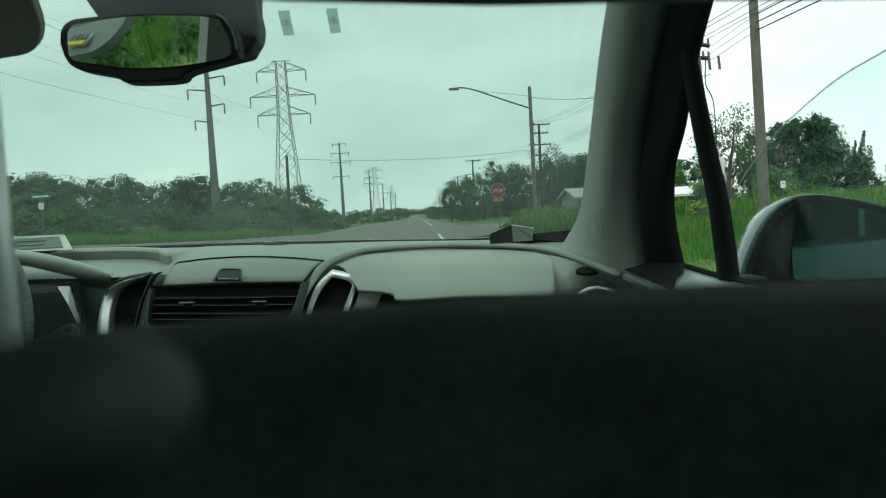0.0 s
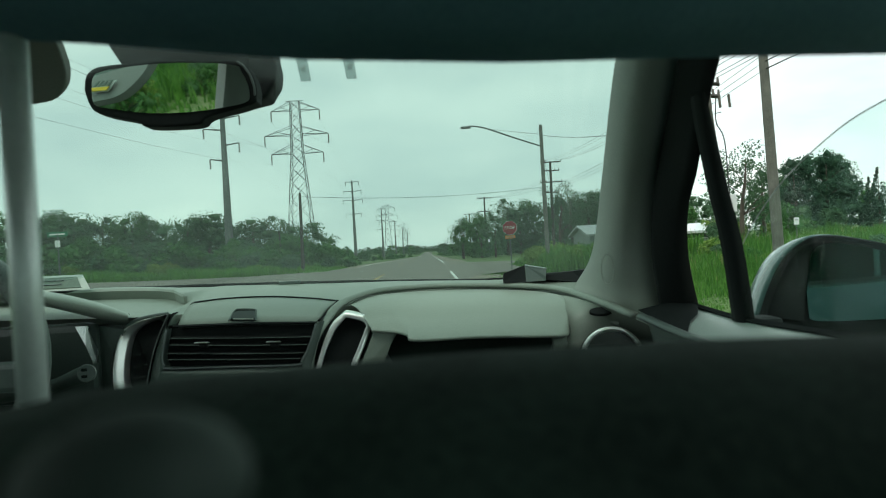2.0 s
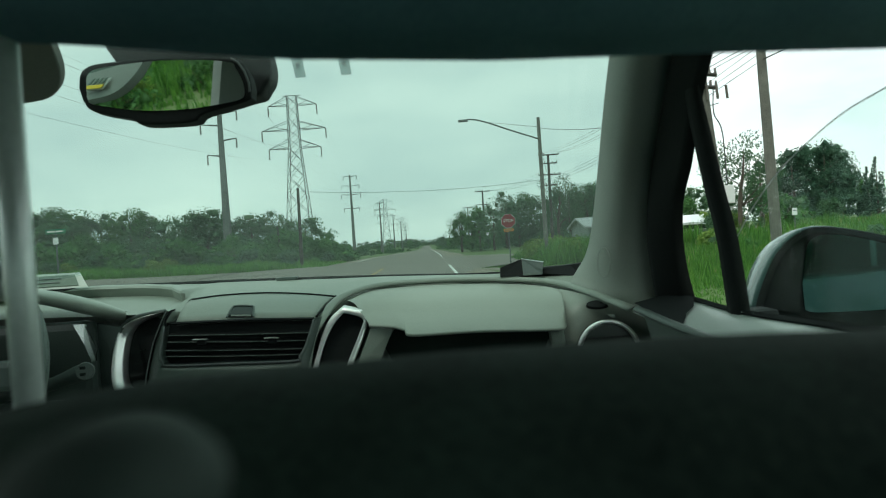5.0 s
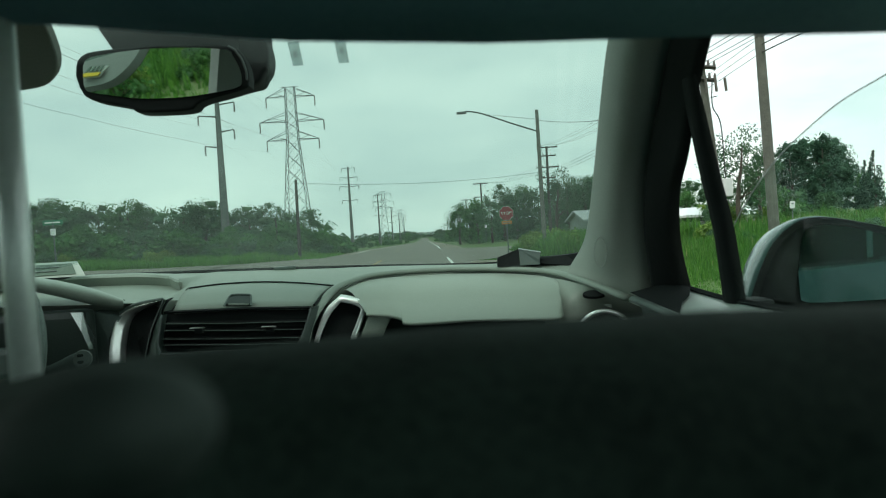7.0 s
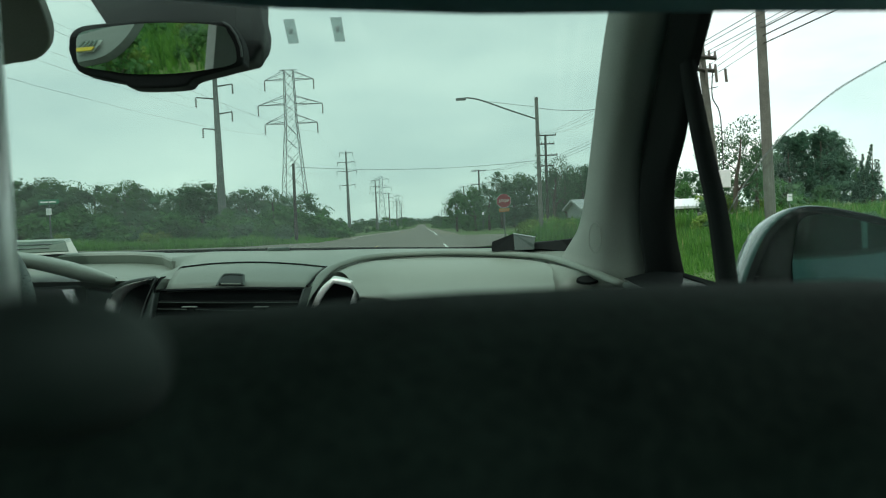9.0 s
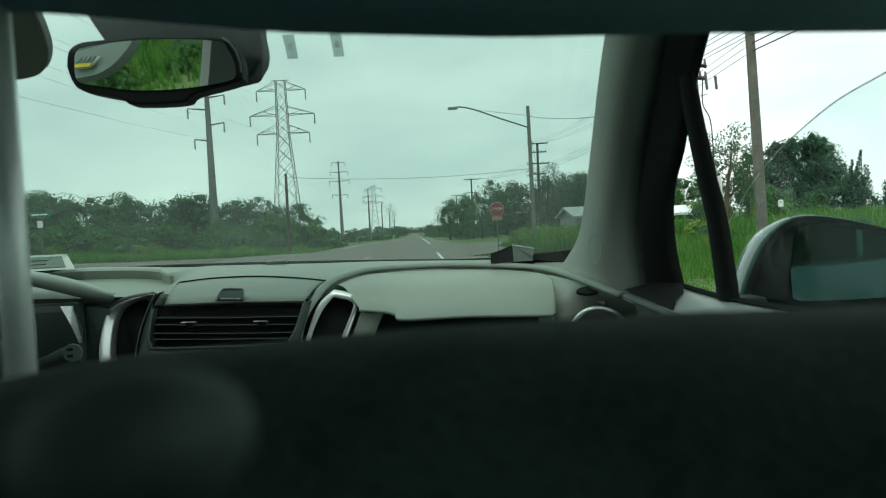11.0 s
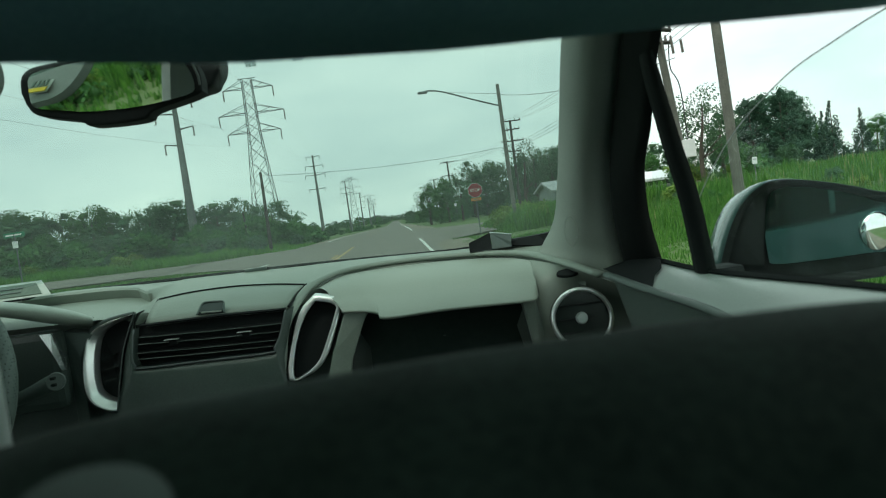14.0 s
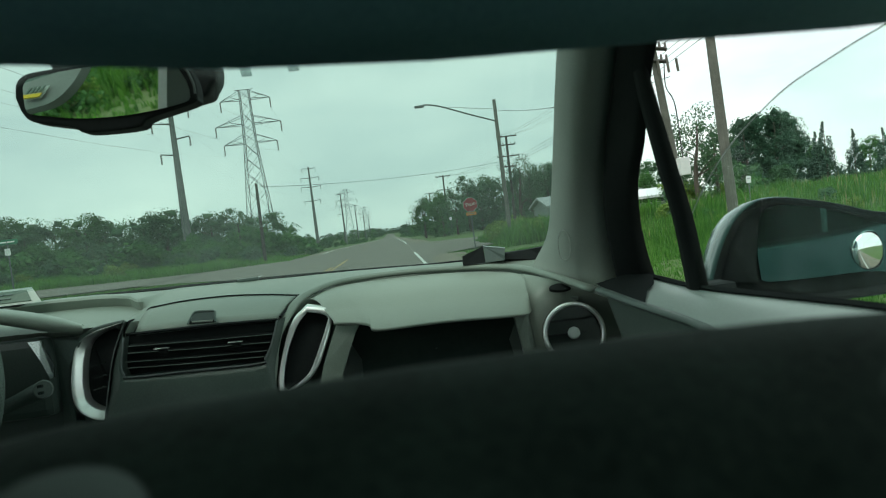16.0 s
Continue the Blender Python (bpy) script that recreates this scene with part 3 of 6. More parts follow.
def spruce(h, w, seed):
    t = thing("tree", "", "tree")
    part("trunk", bar((0, 0, -0.2), (0, 0, h * 0.97), 0.02 * h, 7, 0.01), "bark", t)
    rng = random.Random(seed)
    spots = []
    for k in range(26):
        u = k / 26
        ring = max(1, int(7 * (1 - u)))
        for j in range(ring):
            an = 6.28 * j / ring + rng.uniform(0, 1)
            rad = w * 0.5 * (1 - u) * rng.uniform(0.5, 0.95)
            spots.append((math.cos(an) * rad, math.sin(an) * rad, h * (0.08 + 0.9 * u) - 0.12 * rad, w * 0.085 * (1.2 - u), 30))
    crown = leaves("crown", spots, 0.2, "needle", t, lean=0.4, seed=seed)
    masses("clumps", spots[::2], "needle", crown, seed)
    return t


def shrub(h, w, seed, leaf="leaf_mid", count=900, size=0.22):
    t = thing("shrub", "", "shrub")
    bm = bmesh.new()
    rng = random.Random(seed)
    for k in range(5):
        an = 1.26 * k
        bar((0, 0, -0.1), (math.cos(an) * w * 0.3, math.sin(an) * w * 0.3, h * 0.7), 0.03, 5, 0.008, bm=bm)
    part("stems", bm, "bark", t)
    spots = []
    for k in range(16):
        an, u = rng.uniform(0, 6.28), rng.random()
        rad = w * 0.5 * math.sqrt(rng.random()) * (1 - 0.5 * u)
        spots.append((math.cos(an) * rad, math.sin(an) * rad, h * (0.12 + 0.8 * u), w * 0.11, count / 16))
    body = leaves("foliage", spots, size, leaf, t, seed=seed)
    masses("clumps", spots, leaf, body, seed)
    return t


def plant(kind, x, y, h_scale=1.0, turn=0.0, label="", group="", wide=1.0):
    base, height = kind
    ob = copy_thing(base, Matrix.Translation((x, y, lie(x, y) - 0.03)) @ Matrix.Rotation(turn, 4, "Z"))
    ob.scale = (h_scale * wide, h_scale * wide, h_scale)
    return tagged(ob, label, base["category"], group)


STORE = []


def keep(ob, h):
    STORE.append(ob)
    return ob, h


broad = [keep(broad_tree(8.0, 6.2, 11, "leaf_dark"), 8), keep(broad_tree(7.4, 5.4, 12, "leaf_mid"), 7.4), keep(broad_tree(8.6, 5.6, 13, "leaf_dark", gap=0.8), 8.6),
         keep(broad_tree(6.6, 6.0, 14, "leaf_dark"), 6.6)]
far_broad = [keep(broad_tree(8.0, 6.4, 51, "leaf_dark", 1300, 0.42), 8), keep(broad_tree(7.6, 6.6, 52, "leaf_mid", 1300, 0.42), 7.6), keep(broad_tree(8.2, 6.0, 53, "leaf_dark", 1300, 0.42), 8.2)]
airy = keep(broad_tree(7.0, 4.6, 15, "leaf_dark", 5200, 0.15, 0.9, 0.15, False), 7)
pine = keep(broad_tree(9.0, 5.2, 16, "needle", 5200, 0.22, 1.0, 0.35), 9)
fir = keep(spruce(6.0, 2.8, 17), 6)
bushes = [keep(shrub(2.0, 3.0, 21, "leaf_mid"), 2), keep(shrub(1.6, 2.6, 22, "leaf_dark"), 1.6), keep(shrub(1.5, 2.2, 23, "leaf_fresh"), 1.5)]

rnd = random.Random(5)
WOODS = "dark green deciduous tree in the roadside wood"
# Wood beyond the side street, west of the road.
x = -82.0
while x < -14:
    b = rnd.choice(broad)
    plant(b, x, rnd.uniform(86, 96), (7.4 + 1.4 * step01((-40 - x) / 12) - 1.2 * step01((x + 45) / 30) + 1.6 * noise.noise((x * 0.11, 1, 0)) + rnd.uniform(-.8, .8)) / b[1], rnd.uniform(0, 6), WOODS, "wood west of the road", 1.25)
    x += rnd.uniform(1.9, 3.0)
x = -78.0
while x < -12:
    b = rnd.choice(broad)
    plant(b, x, rnd.uniform(72, 82), rnd.uniform(2.9, 4.6) / b[1], rnd.uniform(0, 6), WOODS, "wood west of the road", 1.3)
    x += rnd.uniform(2.0, 3.2)
x = -75.0
while x < -9:
    plant(rnd.choice(bushes), x, rnd.uniform(62, 74), rnd.uniform(0.45, 1.0), rnd.uniform(0, 6), "bushy green shrub at the wood's edge", "roadside shrubs")
    x += rnd.uniform(1.2, 2.2)
x = -70.0
while x < -9:
    plant(bushes[int(rnd.random() * 2)], x, rnd.uniform(70, 78), rnd.uniform(1.0, 1.7), rnd.uniform(0, 6), "bushy green shrub at the wood's edge", "roadside shrubs", 1.2)
    x += rnd.uniform(1.3, 2.1)
# Woods further on, both sides.
for k in range(46):
    y = 118 + 11 * k + rnd.uniform(-4, 4)
    b = rnd.choice(far_broad)
    plant(b, -30 - rnd.uniform(0, 26) - 0.03 * y, y, rnd.uniform(5.0, 8.0) / b[1], rnd.uniform(0, 6), WOODS, "wood west of the road")
    b = rnd.choice(far_broad)
    plant(b, 10 + rnd.uniform(0, 22) + 0.015 * y, y, rnd.uniform(4.8, 7.4) / b[1], rnd.uniform(0, 6), WOODS, "wood east of the road")
for k in range(30):
    y = 95 + 14 * k + rnd.uniform(-4, 4)
    plant(rnd.choice(bushes[:2]), -11 - rnd.uniform(0, 10), y, rnd.uniform(0.6, 1.2), rnd.uniform(0, 6), "bushy green shrub at the wood's edge", "roadside shrubs")
    plant(rnd.choice(bushes[:2]), 6.5 + rnd.uniform(0, 5), y, rnd.uniform(0.6, 1.1), rnd.uniform(0, 6), "bushy green shrub at the wood's edge", "roadside shrubs")
for k in range(40):
    b = rnd.choice(far_broad)
    s = -1 if k % 2 else 1
    plant(b, -2 + s * (9 + rnd.uniform(0, 60)), rnd.uniform(560, 900), rnd.uniform(7, 10) / b[1], rnd.uniform(0, 6), WOODS, "far wood along the road", 1.5)
for k in range(12):
    b = rnd.choice(far_broad)
    plant(b, -26 + 4.5 * k, rnd.uniform(960, 1050), rnd.uniform(6, 9) / b[1], rnd.uniform(0, 6), WOODS, "far wood along the road", 1.6)
# Trees east of the crossing.
x = 4.6
while x < 30:
    b = rnd.choice(broad)
    plant(b, x, rnd.uniform(80, 92), (5.0 + 1.4 * step01((x - 5) / 5) + rnd.uniform(-.6, .8)) / b[1], rnd.uniform(0, 6), WOODS, "wood east of the road", 1.0)
    x += rnd.uniform(1.2, 2.0)
plant(airy, 14.4, 76, 1.08, 1.0, "slender tall tree with open crown", "", 0.9)
plant(airy, 15.9, 77, 0.95, 2.2, "slender tall tree with open crown", "", 0.9)
plant(airy, 18.2, 78, 0.9, 3.3, "slender tall tree with open crown")
# Row of trees across the field to the east.
plant(airy, 18.6, 41, 0.86, 0.4, "half-bare tree with twiggy open crown in the field")
plant(airy, 20.4, 42, 0.68, 2.0, "half-bare tree with twiggy open crown in the field")
plant(fir, 25.9, 51, 0.66, 0.0, "dark pointed spruce in the field")
for k, (px_, py_, s) in enumerate([(27.6, 52, 0.62), (29.4, 51, 0.68), (31.2, 53, 0.66), (30.2, 55, 0.7), (28.6, 54, 0.66), (26.8, 55, 0.58), (30.4, 52, 0.64), (32.4, 54, 0.6)]):
    plant(pine, px_, py_, s, 1.3 * k, "tall dark green pine with dense crown", "pines in the field")
for px_, py_, s in [(33.2, 51, 0.78), (35.4, 51, 0.64), (37.0, 50, 0.6), (34.4, 54, 0.7)]:
    plant(fir, px_, py_, s, px_, "dark pointed spruce in the field")
for k in range(26):
    px_, py_ = 22 + 2.6 * k + rnd.uniform(-1, 1), 56 + rnd.uniform(0, 8) - 0.25 * k
    b = rnd.choice(broad)
    plant(b, px_, py_, rnd.uniform(2.8, 4.2) / b[1], rnd.uniform(0, 6), "deciduous tree in the row across the field", "field trees")
for k in range(12):
    px_, py_ = 12 + 1.3 * k, 44 + rnd.uniform(0, 6)
    plant(rnd.choice(bushes), px_, py_, rnd.uniform(0.6, 1.1), rnd.uniform(0, 6), "green roadside shrub in the field", "field shrubs")
for k in range(16):
    plant(bushes[2], 6.6 + rnd.uniform(0, 6.5), 39 + rnd.uniform(0, 9), rnd.uniform(0.55, 0.85), rnd.uniform(0, 6), "fresh green weeds in a clump on the bank", "weeds on the bank")
for px_, py_, s in [(8.6, 31, 0.75), (9.6, 33, 0.8), (7.6, 36, 0.7), (10.6, 36, 0.9), (12.5, 30, 0.6), (7.3, 46, 0.7)]:
    plant(bushes[2], px_, py_, s, px_, "fresh green weeds in a clump on the bank", "weeds on the bank")
for k in range(22):
    plant(bushes[k % 3], 6.8 + rnd.uniform(0, 9), 7 + rnd.uniform(0, 26), rnd.uniform(0.18, 0.34), rnd.uniform(0, 6), "low green weeds among the bank's grass", "weeds on the bank")
# Weeds and shrubs beside the road, seen in the mirrors.
for k in range(46):
    plant(bushes[k % 3], -10.2 - rnd.uniform(0, 7), -34 + 0.85 * k, rnd.uniform(0.30, 0.60), rnd.uniform(0, 6), "fresh green roadside weeds in a clump", "weeds west of the road")
# Behind the car, for the mirrors.
for k in range(26):
    b = rnd.choice(far_broad)
    plant(b, -34 - rnd.uniform(0, 18), -70 + 5.2 * k + rnd.uniform(-2, 2), rnd.uniform(5, 8) / b[1], rnd.uniform(0, 6), WOODS, "wood west of the road")
for ob in STORE:
    for o in (*ob.children_recursive, ob):
        bpy.data.objects.remove(o)


def blades(name, n, area, tall, width, material, seed, label, keep_fn=None, droop=0.25, per=4):
    """Grass: tufts of bent blades, two triangles each."""
    rng = np.random.default_rng(seed)
    x0, x1, y0, y1 = area
    xs, ys_ = rng.uniform(x0, x1, n), rng.uniform(y0, y1, n)
    hs = np.array([tall(a, b) for a, b in zip(xs, ys_)]) * rng.uniform(0.6, 1.15, n)
    ok = hs > 0.02
    xs, ys_, hs = xs[ok], ys_[ok], hs[ok]
    zs = np.array([lie(a, b) for a, b in zip(xs, ys_)]) - 0.06
    n = len(xs)
    base = np.repeat(np.stack([xs, ys_, zs], 1), per, 0) + np.c_[rng.normal(0, 0.05, (n * per, 2)), np.zeros(n * per)]
    h = np.repeat(hs, per) * rng.uniform(0.6, 1.1, n * per)
    an = rng.uniform(0, 6.283, n * per)
    out = np.c_[np.cos(an), np.sin(an), np.zeros(n * per)]
    side = np.c_[-np.sin(an), np.cos(an), np.zeros(n * per)] * (width * rng.uniform(0.6, 1.3, n * per))[:, None]
    lean = rng.uniform(0.05, droop * 2, n * per)
    mid = base + out * (h * lean * 0.35)[:, None] + np.c_[np.zeros((n * per, 2)), h * 0.6]
    tip = base + out * (h * lean)[:, None] + np.c_[np.zeros((n * per, 2)), h]
    v = np.stack([base - side, base + side, mid + side * 0.7, mid - side * 0.7, tip], 1).reshape(-1, 3)
    k = np.arange(n * per)[:, None] * 5
    quads = (k + np.array([[0, 1, 2, 3]])).tolist()
    tris = (k + np.array([[3, 2, 4]])).tolist()
    return tagged(raw(name, v.tolist(), quads + tris, material), label, "grass", kind="stuff")


def patchy(x, y):
    return 0.75 + 0.5 * noise.noise((x * 0.35, y * 0.35, 7.0))


def east_tall(x, y):
    if x < 3.9 or (CROSS_S - 3 < y < CROSS_N + 3):
        return 0.0
    return 0.16 if x < 6.0 else (0.20 + 0.42 * step01((x - 6.0) / 3.5)) * patchy(x, y) ** 1.5


def west_tall(x, y):
    if x > -8.3 or (CROSS_S - 2 < y < CROSS_N + 2):
        return 0.0
    low = 0.28 if 10 < y < CROSS_S else 1.0
    return low * (0.2 + 0.45 * step01((-x - 8) / 6)) * patchy(x, y)


blades("grass", 15000, (3.9, 12, 2, 30), east_tall, 0.012, "grass", 31, "tall bright green grass on the bank")
blades("grass", 11000, (9, 34, 14, 52), east_tall, 0.02, "grass", 32, "tall bright green grass on the bank")
blades("reeds", 1600, (5.5, 24, 8, 48), lambda x, y: 1.45 * east_tall(x, y) if x > 6.6 else 0, 0.014, "reed", 33, "tall green reeds among the grass", droop=0.15)
blades("seed_stalks", 900, (7, 30, 10, 52), lambda x, y: 1.5 * east_tall(x, y) if x > 7.5 else 0, 0.010, "seedhead", 34, "pale seed stalks above the grass", droop=0.1, per=2)
blades("grass", 3600, (5.6, 14, 34, 50), lambda x, y: 1.35 * step01((x - 5.4) / 2.0) * patchy(x, y), 0.03, "grass", 40, "tall bright green grass on the bank")
blades("grass", 7000, (-30, -8, 24, 56), lambda x, y: 0.9 * west_tall(x, y), 0.045, "grass", 41, "rough green meadow grass beside the road")
blades("grass", 15000, (-46, -8, 16, 56), west_tall, 0.03, "grass", 35, "rough green meadow grass beside the road")
blades("grass", 12000, (-60, -8, 58, 74), lambda x, y: 1.5 * west_tall(x, y), 0.04, "grass", 36, "rough green meadow grass beside the road")
blades("grass", 8000, (-26, -8, -30, 16), lambda x, y: 1.4 * west_tall(x, y), 0.03, "grass", 37, "rough green meadow grass beside the road")
blades("seed_stalks", 1500, (-60, -9, 30, 84), lambda x, y: 1.6 * west_tall(x, y), 0.016, "seedhead", 38, "pale seed stalks above the grass", droop=0.1, per=2)
blades("grass", 3500, (2.9, 4.4, -4, 50), lambda x, y: 0.12 * patchy(x, y), 0.012, "grass", 39, "short mown grass beside the shoulder")


# ---- poles, pylons and cables ----
def catenary(a, b, sag, n=14):
    a, b = Vector(a), Vector(b)
    return [a.lerp(b, k / n) - Vector((0, 0, sag * 4 * (k / n) * (1 - k / n))) for k in range(n + 1)]


def cable(a, b, sag, r, label="thin dark overhead cable"):
    ob = part("overhead_cable", sweep(catenary(a, b, sag), r, 4), "wire")
    return tagged(ob, label, "cable", "overhead cables")


def steel_pole(x, y, h):
    """Tapered steel transmission pole with six side arms and hanging insulators."""
    z0 = lie(x, y)
    t = thing("transmission_pole", "tall grey tapered steel transmission pole with side arms", "pylon", "steel transmission poles", (x, y, z0))
    part("shaft", bar((0, 0, -0.5), (0, 0, h), 0.55, 12, 0.2), "weathering", t, smooth=False)
    ends = []
    near = [(h - 0.4, -1, 1.5), (h - 1.6, 1, 1.9), (h - 3.4, -1, 2.3), (h - 5.2, 1, 2.0), (h - 6.6, -1, 2.3), (h - 8.4, 1, 1.8), (h - 10.2, -1, 1.7)]
    pairs = [(h - d, s, w) for d, w in ((0.3, 1.9), (3.0, 2.5), (5.6, 2.8), (9.6, 2.2)) for s in (-1, 1)]
    for k, (z, s, w) in enumerate(near if y < 100 else pairs):
        part("arm", bar((0, 0, z - 0.25), (s * w, 0, z), 0.11, 6, 0.06), "weathering", t)
        bm = bmesh.new()
        for j in range(5):
            bar((s * w, 0, z - 0.1 - 0.22 * j), (s * w, 0, z - 0.26 - 0.22 * j), 0.13, 7, 0.07, bm=bm)
        part("insulator", bm, "insul", t)
        ends.append((x + s * w, y, z0 + z - 1.25))
    return ends


def lattice_tower(x, y, h):
    """Four-legged steel lattice tower with three cross arms."""
    z0 = lie(x, y)
    t = thing("lattice_tower", "grey steel lattice transmission tower with three cross arms", "pylon", "lattice towers", (x, y, z0))

    def half(z):
        u = z / h
        return 2.4 - 1.45 * u / 0.685 if u < 0.685 else 0.95 - 0.2 * (u - 0.685) / 0.315

    stage = [0, 0.15, 0.285, 0.405, 0.51, 0.60, 0.685, 0.745, 0.797, 0.875, 0.945, 1.0]
    for sx in (-1, 1):
        for sy in (-1, 1):
            bm = bmesh.new()
            for a, b in zip(stage, stage[1:]):
                bar((sx * half(a * h), sy * half(a * h), a * h - (0.4 if a == 0 else 0)), (sx * half(b * h), sy * half(b * h), b * h), 0.06, 4, bm=bm)
            part("leg", bm, "steel", t)
    for face in range(4):
        for a, b in zip(stage, stage[1:]):
            ha, hb = half(a * h), half(b * h)
            rot = Matrix.Rotation(face * math.pi / 2, 4, "Z")
            bm = bmesh.new()
            bar(rot @ Vector((-ha, -ha, a * h)), rot @ Vector((hb, -hb, b * h)), 0.038, 4, bm=bm)
            bar(rot @ Vector((ha, -ha, a * h)), rot @ Vector((-hb, -hb, b * h)), 0.038, 4, bm=bm)
            part("brace", bm, "steel", t)
    ends = []
    for u, w in ((0.945, 4.1), (0.797, 5.4), (0.685, 4.4)):
        z = u * h
        for s in (-1, 1):
            bm = bmesh.new()
            hw = half(z)
            tip = Vector((s * w, 0, z))
            for sy in (-1, 1):
                bar((s * hw, sy * hw, z), tip, 0.05, 4, bm=bm)
                bar((s * hw, sy * hw, z + 0.05 * h), tip, 0.042, 4, bm=bm)
            bar((s * hw, 0, z), (s * (hw + w) / 2, 0, z + 0.022 * h), 0.04, 4, bm=bm)
            part("cross_arm", bm, "steel", t)
            bm = bmesh.new()
            for j in range(7):
                bar(tip - Vector((0, 0, 0.1 + 0.24 * j)), tip - Vector((0, 0, 0.28 + 0.24 * j)), 0.14, 7, 0.08, bm=bm)
            part("insulator", bm, "insul", t)
            ends.append((x + tip.x, y, z0 + z - 1.8))
    bm = bmesh.new()
    bar((-1.5, 0, h + 0.1), (1.5, 0, h + 0.1), 0.06, 4, bm=bm)
    part("peak_bar", bm, "steel", t)
    return ends


steel_ends = [steel_pole(-23.2 + (0 if y < 100 else 2.0), y, 23.5) for y in (-38, 84, 206, 328, 450, 572, 694)]
tower_ends = [lattice_tower(-21.2, y, 28.0) for y in (-130, 121, 372, 620)]
for a, b in zip(steel_ends[:5], steel_ends[1:6]):
    for k in (0, 1, 2, 4):
        cable(a[k], b[k], 2.6, 0.009, "thin dark high-voltage conductor")
for a, b in zip(tower_ends[:3], tower_ends[1:4]):
    for p, q in zip(a, b):
        cable(p, q, 6.5, 0.010, "thin dark high-voltage conductor")


def wood_pole(x, y, top, r=0.15, lean=0.0, arms=(), mat="wood", kit=False, label="weathered wooden utility pole", turn=0.0):
    """Round wooden pole with cross arms (drop below the top, half width) and pin insulators."""
    z0 = lie(x, y)
    t = thing("utility_pole", label, "utility pole", "wooden utility poles", (x, y, z0))
    h = top - z0
    part("shaft", bar((0, 0, -0.4), (lean, 0, h), r, 12, r * 0.72), mat, t, smooth=False)
    ca, sa = math.cos(turn), math.sin(turn)
    ends = []
    for drop, half in arms:
        z = h - drop
        cx = lean * z / h
        bm = bmesh.new()
        bar((cx - half * ca, -half * sa - r, z), (cx + half * ca, half * sa - r, z), 0.065, 4, bm=bm)
        part("cross_arm", bm, "darkwood", t)
        for u in (-0.95, -0.45, 0.45, 0.95):
            part("insulator", bar((cx + u * half * ca, u * half * sa - r, z + 0.04), (cx + u * half * ca, u * half * sa - r, z + 0.22), 0.05, 6, 0.03), "insul", t)
            ends.append((x + cx + u * half * ca, y + u * half * sa, z0 + z + 0.22))
    if kit:
        part("transformer_can", block((-0.26, -0.52, h * 0.30), (0.06, -0.20, h * 0.30 + 0.55), 0.03), "sign_white", t, "pale grey equipment box")
        for k in range(3):
            part("cutout", bar((-0.45 + 0.3 * k, -0.2, h - 1.15), (-0.5 + 0.3 * k, -0.25, h - 0.75), 0.04, 6), "insul", t)
        part("drop_cable", sweep(spline([(-0.3, -0.25, h - 0.8), (-0.35, -0.3, h - 1.6), (-0.08, -0.2, h - 2.2), (-0.02, -0.2, h * 0.36)], 6), 0.018, 5, up=(1, 0, 0)), "wire", t)
    return ends


A1 = wood_pole(9.75, 22, 6.45, 0.15, -0.55, ((0.35, 0.55), (0.75, 0.5)), kit=True, turn=0.5, label="weathered wooden utility pole with cross arms and equipment box")
wood_pole(10.3, 20, 8.2, 0.16, -0.2, (), label="plain weathered wooden pole beside the road")
T1 = wood_pole(13.5, 75, 9.9, 0.17, 0.1, ((0.1, 1.1), (1.0, 0.9), (2.2, 1.2), (3.3, 0.8)), "darkwood", label="dark wooden utility pole with several cross arms")
wood_pole(-10.8, 62, 6.9, 0.16, 0.1, (), "darkwood", label="dark wooden pole by the side street")
wood_pole(-14.6, 72, 4.0, 0.10, -0.2, (), "darkwood", label="short dark wooden post")
far_poles = [wood_pole(9.5 + 0.002 * y, y, lie(9, y) + 9.8, 0.17, 0.1, ((0.2, 1.2), (2.4, 1.2)), "darkwood", label="dark wooden utility pole with cross arms") for y in (118, 165, 215, 270, 330, 400, 480)]
for y, x in ((96, 6.2), (100, 4.9), (108, 8.0)):
    wood_pole(x, y, 4.3 if y < 105 else 6.4, 0.08, 0.0, (), "darkwood", label="thin dark wooden post")
for a, b in zip([T1[8:12]] + [p[:4] for p in far_poles[:5]], [p[:4] for p in far_poles[:6]]):
    for p, q in zip(a, b):
        cable(p, q, 0.7, 0.008)
for k in range(4):
    cable(A1[k], T1[k], 0.5, 0.008)
    cable(A1[k], (A1[k][0] + 1.0, -30, A1[k][2] + 1.2), 0.5, 0.010)
cable((10.1, 20, 6.9), (8.2, -30, 7.4), 0.4, 0.012)
for k in range(3):
    cable((13.5 + 0.1 * k, 75, 7.0 + 0.25 * k), (10.15, 20, 6.0 + 0.22 * k), 0.6, 0.010)
    cable((10.15, 20, 6.0 + 0.22 * k), (10.6, -25, 6.8 + 0.22 * k), 0.5, 0.018)
cable((-10.7, 62, 6.6), (13.5, 75, 7.3), 0.55, 0.016)
cable((7.3, 42, 7.5), (13.5, 75, 7.6), 0.5, 0.014)
cable((7.3, 42, 7.8), (9.7, 22, 5.2), 0.4, 0.012)

